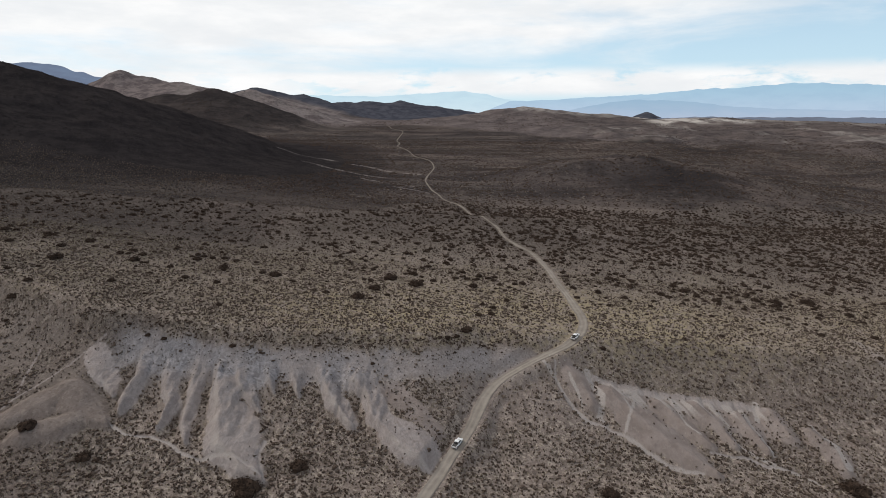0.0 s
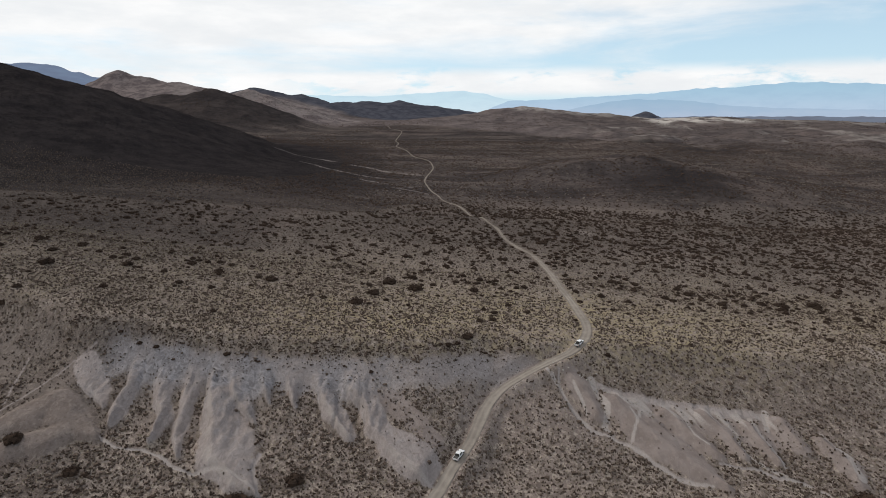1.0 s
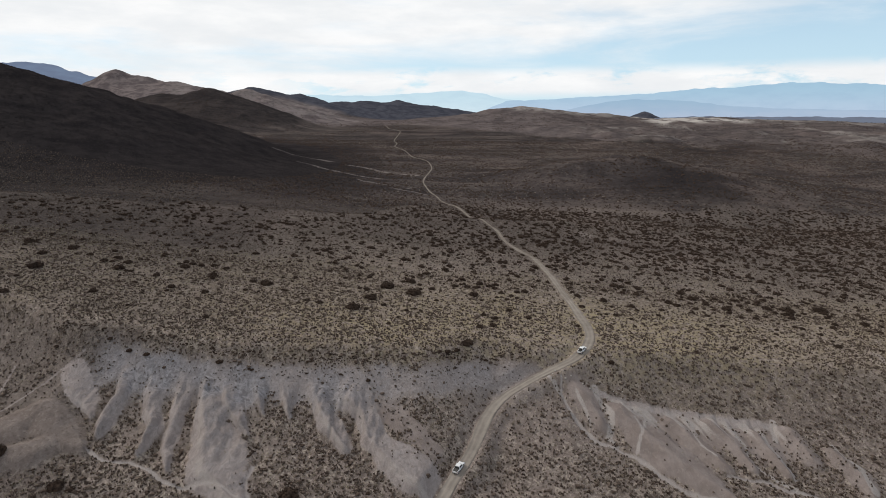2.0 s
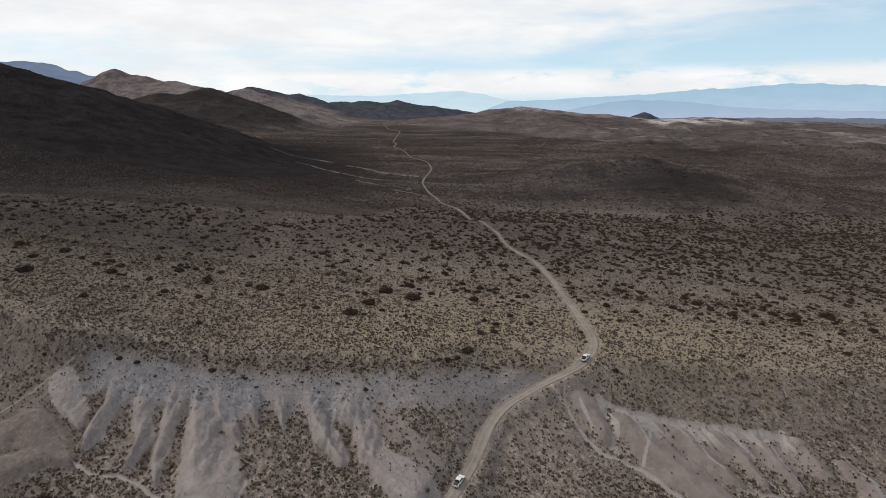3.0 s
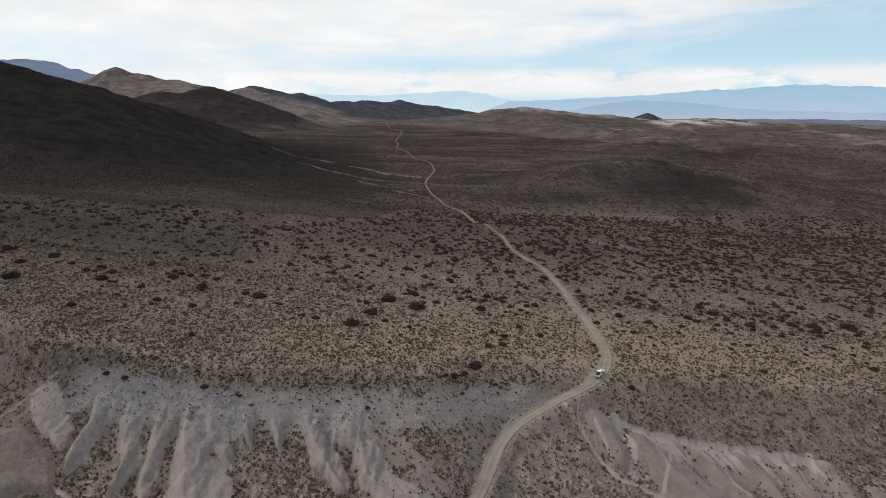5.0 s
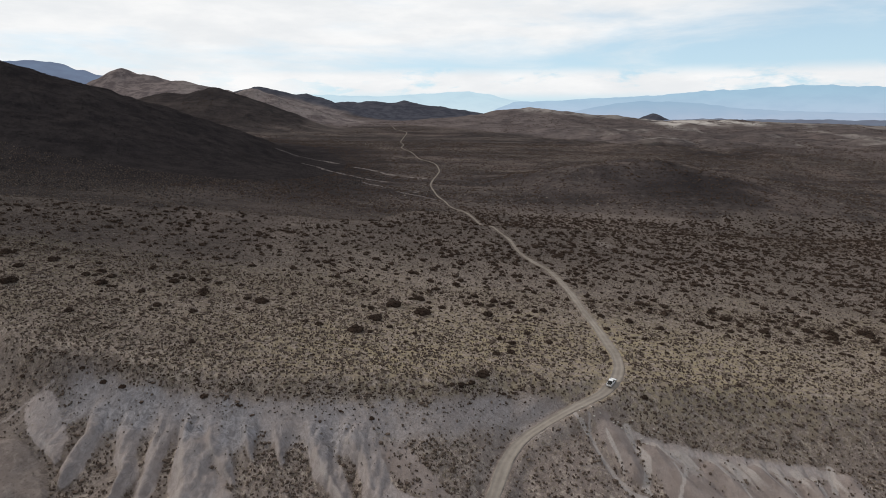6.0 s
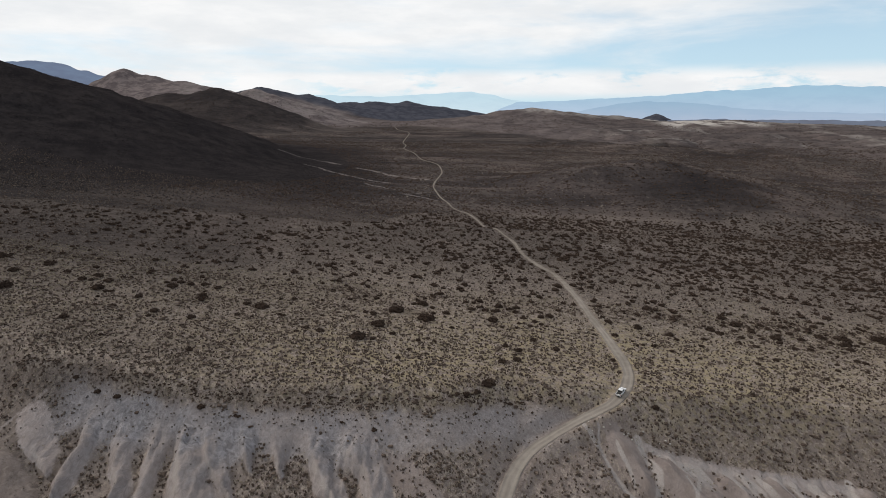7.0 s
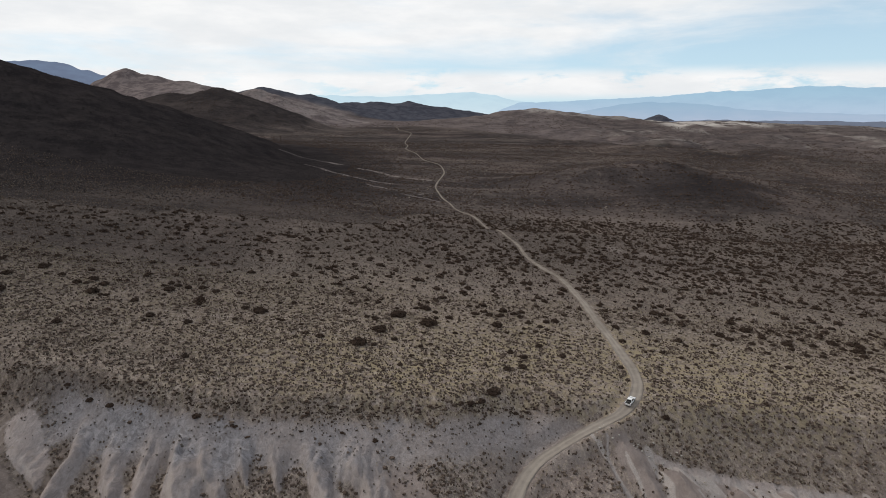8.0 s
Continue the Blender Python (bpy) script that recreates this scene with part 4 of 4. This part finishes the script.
# large dark bushes: those that stand out, x, y and half width
BUSHES = (
    (-41.3, 169.1, 3.1), (-54.3, 159.2, 4.8), (131.5, 174.9, 4.9), (52.3, 167.7, 3.0), (-105.5, 168.0, 2.6), (-100.8, 167.3, 1.5),
    (-126.0, 175.2, 3.0), (-100.0, 161.3, 1.1), (11.2, 236.3, 2.7), (7.3, 232.1, 1.5), (3.6, 230.3, 1.3), (0.6, 229.1, 1.1),
    (-36.4, 265.2, 3.5), (-24.7, 298.9, 3.7), (-11.7, 292.3, 4.2), (-30.0, 280.6, 3.2), (-78.9, 289.2, 3.3), (-86.0, 291.4, 1.9),
    (-122.2, 303.6, 2.6), (-146.5, 289.6, 3.0), (-176.9, 277.7, 3.7), (21.0, 317.9, 2.4), (17.1, 298.5, 2.6), (95.0, 335.1, 2.8),
    (131.8, 321.2, 2.8), (128.9, 330.1, 2.2), (196.4, 316.9, 4.2), (-171.0, 239.3, 2.5), (-101.2, 217.0, 1.3), (-75.3, 215.3,
    1.5), (-107.6, 218.5, 1.3), (-24.0, 214.6, 1.0), (-115.5, 221.6, 1.2), (-134.6, 221.5, 1.0), (-169.6, 232.2, 1.2),
)


def bush_mesh(k):
    v, f = BUSH_FORMS[k]
    return mesh_from("bush", v, f, BUSH, False)


BUSH_MESHES = [bush_mesh(k) for k in range(len(BUSH_FORMS))]


def plant_bush(px, py, half, k, label):
    ob = new("bush", BUSH_MESHES[k % len(BUSH_MESHES)])
    ob.matrix_world = pose(px, py, float(height(px, py)[0]) - 0.06, 0, 0, 47.0 * k)
    w = half * 2
    ob.scale = (w, w * 0.9, w * 1.0)
    return tagged(ob, label, "bush", "desert bushes")


for k, (bx, by, half) in enumerate(BUSHES):
    plant_bush(bx, by, half, k, "large dark brown rounded desert bush" if half > 2 else "small dark desert bush on pale soil")
x, y = kept(*sown(30000, 335, 560))
scatter("dry_grass", "pale low tussocks on the open flat", "grass", TINY_FORMS, x, y,
        rng.lognormal(-0.1, 0.35, len(x)).clip(0.4, 1.8), rng.uniform(0.15, 0.32, len(x)), TUSSOCK)
x, y = kept(*sown(13500, 232, 690), bare=0.0)
chance = rng.uniform(size=len(x)) < (0.12 + 0.4 * step(255, 310, y) + 0.48 * step(330, 430, y)) * (0.6 + 0.4 * step(-60, 80, x)) * (1 - step(588, 622, y - 0.28 * x - 112 * (step(-90, -10, x) - 1)))
x, y = x[chance], y[chance]
half = rng.lognormal(0.02, 0.38, len(x)).clip(0.5, 1.9) * (1 + 0.7 * step(255, 350, y))
order = np.argsort(y)
near, rest = order[:260], order[260:]
for k, i in enumerate(near):
    plant_bush(float(x[i]), float(y[i]), float(half[i]), k + 3, "dark brown twiggy bush on dry open ground")
# knee-high dark shrubs over the low ground
low_x, low_y = kept(*sown(2600, 138, 235), bare=0.0)
low = np.interp(low_x, RIM_X, RIM_Y) - low_y
some = rng.uniform(size=len(low_x)) < 0.12 + 0.88 * step(22, 40, low)
low_x, low_y = low_x[some], low_y[some]
scatter("bushes", "knee-high dark shrubs over the low ground below the scarp", "bushes", LIGHT_FORMS, low_x, low_y,
        rng.lognormal(0.15, 0.35, len(low_x)).clip(0.6, 2.2), rng.uniform(0.35, 0.65, len(low_x)), BUSH)
# a fringe of dark bushes along the lip of the scarp
rim_x = rng.uniform(-140, 40, 420)
rim_y = np.interp(rim_x, RIM_X, RIM_Y) + np.where(rng.uniform(size=420) < 0.6, rng.normal(1.6, 0.8, 420), rng.normal(0.5, 3.0, 420))
scatter("bushes", "dark bushes in a fringe along the rim of the badlands", "bushes", LIGHT_FORMS, rim_x, rim_y, rng.lognormal(-0.05, 0.45, 420).clip(0.4, 2.6), rng.uniform(0.3, 0.6, 420), BUSH)
# small plants and clods strewn over the ashy apron below it
ash_x = rng.uniform(-132, 34, 480)
ash_y = np.interp(ash_x, RIM_X, RIM_Y) - 1.0 - rng.gamma(1.6, 4.2, 480)
off_track = road_near(ash_x, ash_y)[0] > 3.2
ash_x, ash_y = ash_x[off_track], ash_y[off_track]
scatter("scrub", "sparse small scrub on grey ashy soil under the rim", "scrub", SCRUB_FORMS, ash_x, ash_y,
        rng.lognormal(-0.75, 0.4, len(ash_x)).clip(0.25, 1.2), rng.uniform(0.18, 0.42, len(ash_x)), TUSSOCK)
scatter("bushes", "dark twiggy bushes dotted over the far flat", "bushes", LIGHT_FORMS, x[rest], y[rest], half[rest] * 1.85, 0.7 + 0.6 * half[rest], BUSH)


# pale stones broken out of the bank beside the track
def stone_mesh(seed):
    g = np.random.default_rng(seed)
    bm = bmesh.new()
    bmesh.ops.create_icosphere(bm, subdivisions=1, radius=0.5)
    for v in bm.verts:
        v.co *= 1 + 0.28 * g.uniform(-1, 1)
        v.co.z *= 0.7
    me = bpy.data.meshes.new("stone")
    bm.to_mesh(me)
    bm.free()
    me.materials.append(STONE)
    return me


STONES = [stone_mesh(k) for k in range(4)]
for k in range(34):
    sx, sy = ((48.0, 226.8), (57.5, 222.8), (62.8, 220.6))[k % 3]
    px, py, size = sx + rng.normal(0, 2.4), sy + rng.normal(0, 1.6), rng.uniform(0.3, 0.85)
    ob = new("stone", STONES[k % 4])
    ob.matrix_world = pose(px, py, float(height(px, py)[0]) + 0.2 * size, 0, 0, rng.uniform(0, 360))
    ob.scale = (size, size * 0.8, size)
    tagged(ob, "pale weathered stone on the bare clay bank", "stone", "pale stones")


# ---------------------------------------------------------------- vehicles
def part(name, bm, mat, parent, label=""):
    me = bpy.data.meshes.new(name)
    bmesh.ops.recalc_face_normals(bm, faces=bm.faces)
    bm.to_mesh(me)
    bm.free()
    me.materials.append(mat)
    ob = new(name, me)
    ob.parent = parent
    return tagged(ob, label)


def slab(x0, x1, y0, y1, z0, z1, bevel=0.02, taper=0.0, lean0=0.0, lean1=0.0):
    """A bevelled block; taper narrows its top in y, lean0 and lean1 shift its top edges in x."""
    bm = bmesh.new()
    bottom = [bm.verts.new(p) for p in ((x0, y0, z0), (x1, y0, z0), (x1, y1, z0), (x0, y1, z0))]
    top = [bm.verts.new(p) for p in ((x0 + lean0, y0 + taper, z1), (x1 + lean1, y0 + taper, z1), (x1 + lean1, y1 - taper, z1), (x0 + lean0, y1 - taper, z1))]
    bm.faces.new(bottom[::-1])
    bm.faces.new(top)
    for k in range(4):
        bm.faces.new((bottom[k], bottom[(k + 1) % 4], top[(k + 1) % 4], top[k]))
    if bevel:
        bmesh.ops.bevel(bm, geom=bm.edges[:], offset=bevel, segments=2, affect="EDGES", profile=0.6)
    return bm


def disc(radius, width, x, y, z, segments=20, bevel=0.03):
    bm = bmesh.new()
    bmesh.ops.create_cone(bm, cap_ends=True, segments=segments, radius1=radius, radius2=radius, depth=width,
                          matrix=Matrix.Translation((x, y, z)) @ Matrix.Rotation(math.pi / 2, 4, "X"))
    rims = [e for e in bm.edges if len(e.link_faces) == 2 and any(len(f.verts) > 4 for f in e.link_faces)]
    bmesh.ops.bevel(bm, geom=rims, offset=bevel, segments=2, affect="EDGES")
    return bm


def hull(profile, half, top_half, z_split, bevel=0.05):
    """A body of side profile (x, z) pulled to +-half, drawn in to top_half above z_split."""
    bm = bmesh.new()
    rows = []
    for side in (-1, 1):
        rows.append([bm.verts.new((px, side * (half if pz <= z_split else top_half), pz)) for px, pz in profile])
    bm.faces.new(rows[0])
    bm.faces.new(rows[1][::-1])
    for k in range(len(profile)):
        j = (k + 1) % len(profile)
        bm.faces.new((rows[0][k], rows[1][k], rows[1][j], rows[0][j]))
    bmesh.ops.bevel(bm, geom=bm.edges[:], offset=bevel, segments=2, affect="EDGES", profile=0.6)
    return bm


WHITE = plain("white_car_paint", (0.80, 0.80, 0.79), 0.28, coat=0.6, dirt=0.28)
GLASS = plain("dark_window_glass", (0.012, 0.014, 0.016), 0.06)
BLACK = plain("black_plastic", (0.022, 0.022, 0.022), 0.6, dirt=0.2)
RUBBER = plain("tyre_rubber", (0.020, 0.019, 0.018), 0.85, dirt=0.4)
ALLOY = plain("alloy_rim", (0.45, 0.45, 0.46), 0.35, 0.9)
LAMP_RED = plain("red_lamp_lens", (0.35, 0.02, 0.02), 0.2)
LAMP_CLEAR = plain("clear_lamp_lens", (0.62, 0.63, 0.65), 0.12)
LINER = plain("bed_liner", (0.030, 0.030, 0.030), 0.7, dirt=0.35)


def pickup_truck(label, covered):
    """A double-cab pickup, nose towards +x, wheels on z = 0."""
    car = new("pickup_truck")
    tagged(car, label, "pickup truck", "pickup trucks")
    lower = ((-2.62, 0.48), (-2.62, 0.98), (-0.95, 1.0), (1.05, 1.04), (1.35, 1.08), (2.35, 0.98), (2.6, 0.86), (2.64, 0.5), (2.3, 0.36), (-2.3, 0.38))
    body = part("body", hull(lower, 0.92, 0.88, 0.9, 0.05), WHITE, car, "white painted body with dusty sills")
    cab_shape = ((-0.98, 0.98), (-0.86, 1.55), (-0.66, 1.76), (0.36, 1.78), (0.62, 1.70), (1.34, 1.06))
    part("cab", hull(cab_shape, 0.88, 0.72, 1.2, 0.06), WHITE, car)
    # the load bed
    part("bed_side", slab(-2.6, -1.0, 0.80, 0.92, 0.9, 1.16, 0.03), WHITE, car)
    part("bed_side", slab(-2.6, -1.0, -0.92, -0.80, 0.9, 1.16, 0.03), WHITE, car)
    tail = part("tailgate", slab(-2.66, -2.56, -0.84, 0.84, 0.62, 1.15, 0.03), WHITE, car)
    part("handle", slab(-2.69, -2.655, -0.12, 0.12, 0.94, 1.0, 0.008), BLACK, tail)
    if covered:
        part("bed_cover", slab(-2.55, -1.0, -0.80, 0.80, 1.10, 1.19, 0.03), LINER, car, "black soft bed cover")
    else:
        part("bed_floor", slab(-2.55, -1.02, -0.80, 0.80, 0.985, 1.02, 0.01), LINER, car, "black open load bed")
        part("cargo", slab(-1.75, -1.1, -0.5, 0.35, 1.02, 1.3, 0.06), BLACK, car, "dark load under a tarpaulin")
    part("roll_bar", slab(-1.12, -1.03, -0.76, 0.76, 1.0, 1.62, 0.03, 0.06), BLACK, car)
    # glass
    bm = bmesh.new()
    bm.faces.new([bm.verts.new(p) for p in ((1.31, -0.74, 1.12), (1.31, 0.74, 1.12), (0.70, 0.64, 1.68), (0.70, -0.64, 1.68))])
    bmesh.ops.translate(bm, vec=(0.035, 0, 0.03), verts=bm.verts)
    bmesh.ops.solidify(bm, geom=bm.faces[:], thickness=0.02)
    part("windscreen", bm, GLASS, car)
    bm = bmesh.new()
    bm.faces.new([bm.verts.new(p) for p in ((-0.99, -0.72, 1.12), (-0.99, 0.72, 1.12), (-0.79, 0.62, 1.66), (-0.79, -0.62, 1.66))])
    bmesh.ops.translate(bm, vec=(-0.02, 0, 0.01), verts=bm.verts)
    bmesh.ops.solidify(bm, geom=bm.faces[:], thickness=0.02)
    part("rear_window", bm, GLASS, car)
    for side in (-1, 1):
        for x0, x1, t0, t1 in ((-0.80, 0.08, -0.66, 0.06), (0.16, 1.10, 0.16, 0.52)):
            bm = bmesh.new()
            bm.faces.new([bm.verts.new(p) for p in ((x0, side * 0.875, 1.15), (x1, side * 0.875, 1.15), (t1, side * 0.765, 1.62), (t0, side * 0.765, 1.62))])
            bmesh.ops.translate(bm, vec=(0, side * 0.02, 0), verts=bm.verts)
            bmesh.ops.solidify(bm, geom=bm.faces[:], thickness=0.02)
            part("side_window", bm, GLASS, car)
        part("mirror", slab(0.95, 1.1, side * 1.0 - 0.09, side * 1.0 + 0.09, 1.14, 1.32, 0.03), WHITE, car)
        part("headlight", slab(2.40, 2.60, side * 0.72 - 0.15, side * 0.72 + 0.15, 0.80, 0.95, 0.03), LAMP_CLEAR, car, "clear headlight")
        part("tail_light", slab(-2.665, -2.55, side * 0.87 - 0.055, side * 0.87 + 0.055, 0.72, 1.08, 0.015), LAMP_RED, car, "red tail light")
        part("door_handle", slab(0.22, 0.40, side * 0.925 - 0.015, side * 0.925 + 0.015, 0.97, 1.0, 0.006), BLACK, car)
        part("side_step", slab(-0.85, 1.0, side * 0.93 - 0.09, side * 0.93 + 0.09, 0.38, 0.43, 0.015), BLACK, car)
        for wx in (-1.62, 1.58):
            part("wheel_arch", disc(0.45, 0.06, wx, side * 0.90, 0.46), BLACK, car)
            tyre = part("wheel", disc(0.385, 0.26, wx, side * 0.82, 0.385, 24, 0.05), RUBBER, car, "dusty black tyre")
            part("rim", disc(0.23, 0.03, wx, side * 0.955, 0.385, 16, 0.01), ALLOY, tyre, "grey alloy rim")
    part("front_bumper", slab(2.42, 2.72, -0.86, 0.86, 0.42, 0.68, 0.06), WHITE, car)
    part("grille", slab(2.52, 2.66, -0.5, 0.5, 0.68, 0.9, 0.02), BLACK, car)
    part("rear_bumper", slab(-2.76, -2.56, -0.88, 0.88, 0.42, 0.58, 0.03), BLACK, car)
    part("bonnet_crease", slab(1.4, 2.3, -0.5, 0.5, 1.03, 1.07, 0.02, 0.1, 0.0, 0.0), WHITE, body)
    return car


def park(car, px, py, side):
    """Set a car on the track by its nearest place, a little to one side of the middle."""
    k = int(np.argmin(np.hypot(LINE[:, 0] - px, LINE[:, 1] - py)))
    ahead = LINE[k + 2] - LINE[k - 2]
    rise = math.atan2(LINE_Z[k + 2] - LINE_Z[k - 2], math.hypot(*ahead))
    turn = math.atan2(ahead[1], ahead[0])
    car.matrix_world = pose(LINE[k, 0] + side * math.sin(turn), LINE[k, 1] - side * math.cos(turn), LINE_Z[k] + 0.05, 0, -math.degrees(rise), math.degrees(turn))


park(pickup_truck("white dusty double-cab pickup with an open black bed", False), 55.4, 238.8, -0.2)
park(pickup_truck("white double-cab pickup with a black bed cover on the dirt track", True), 6.1, 185.4, -0.5)
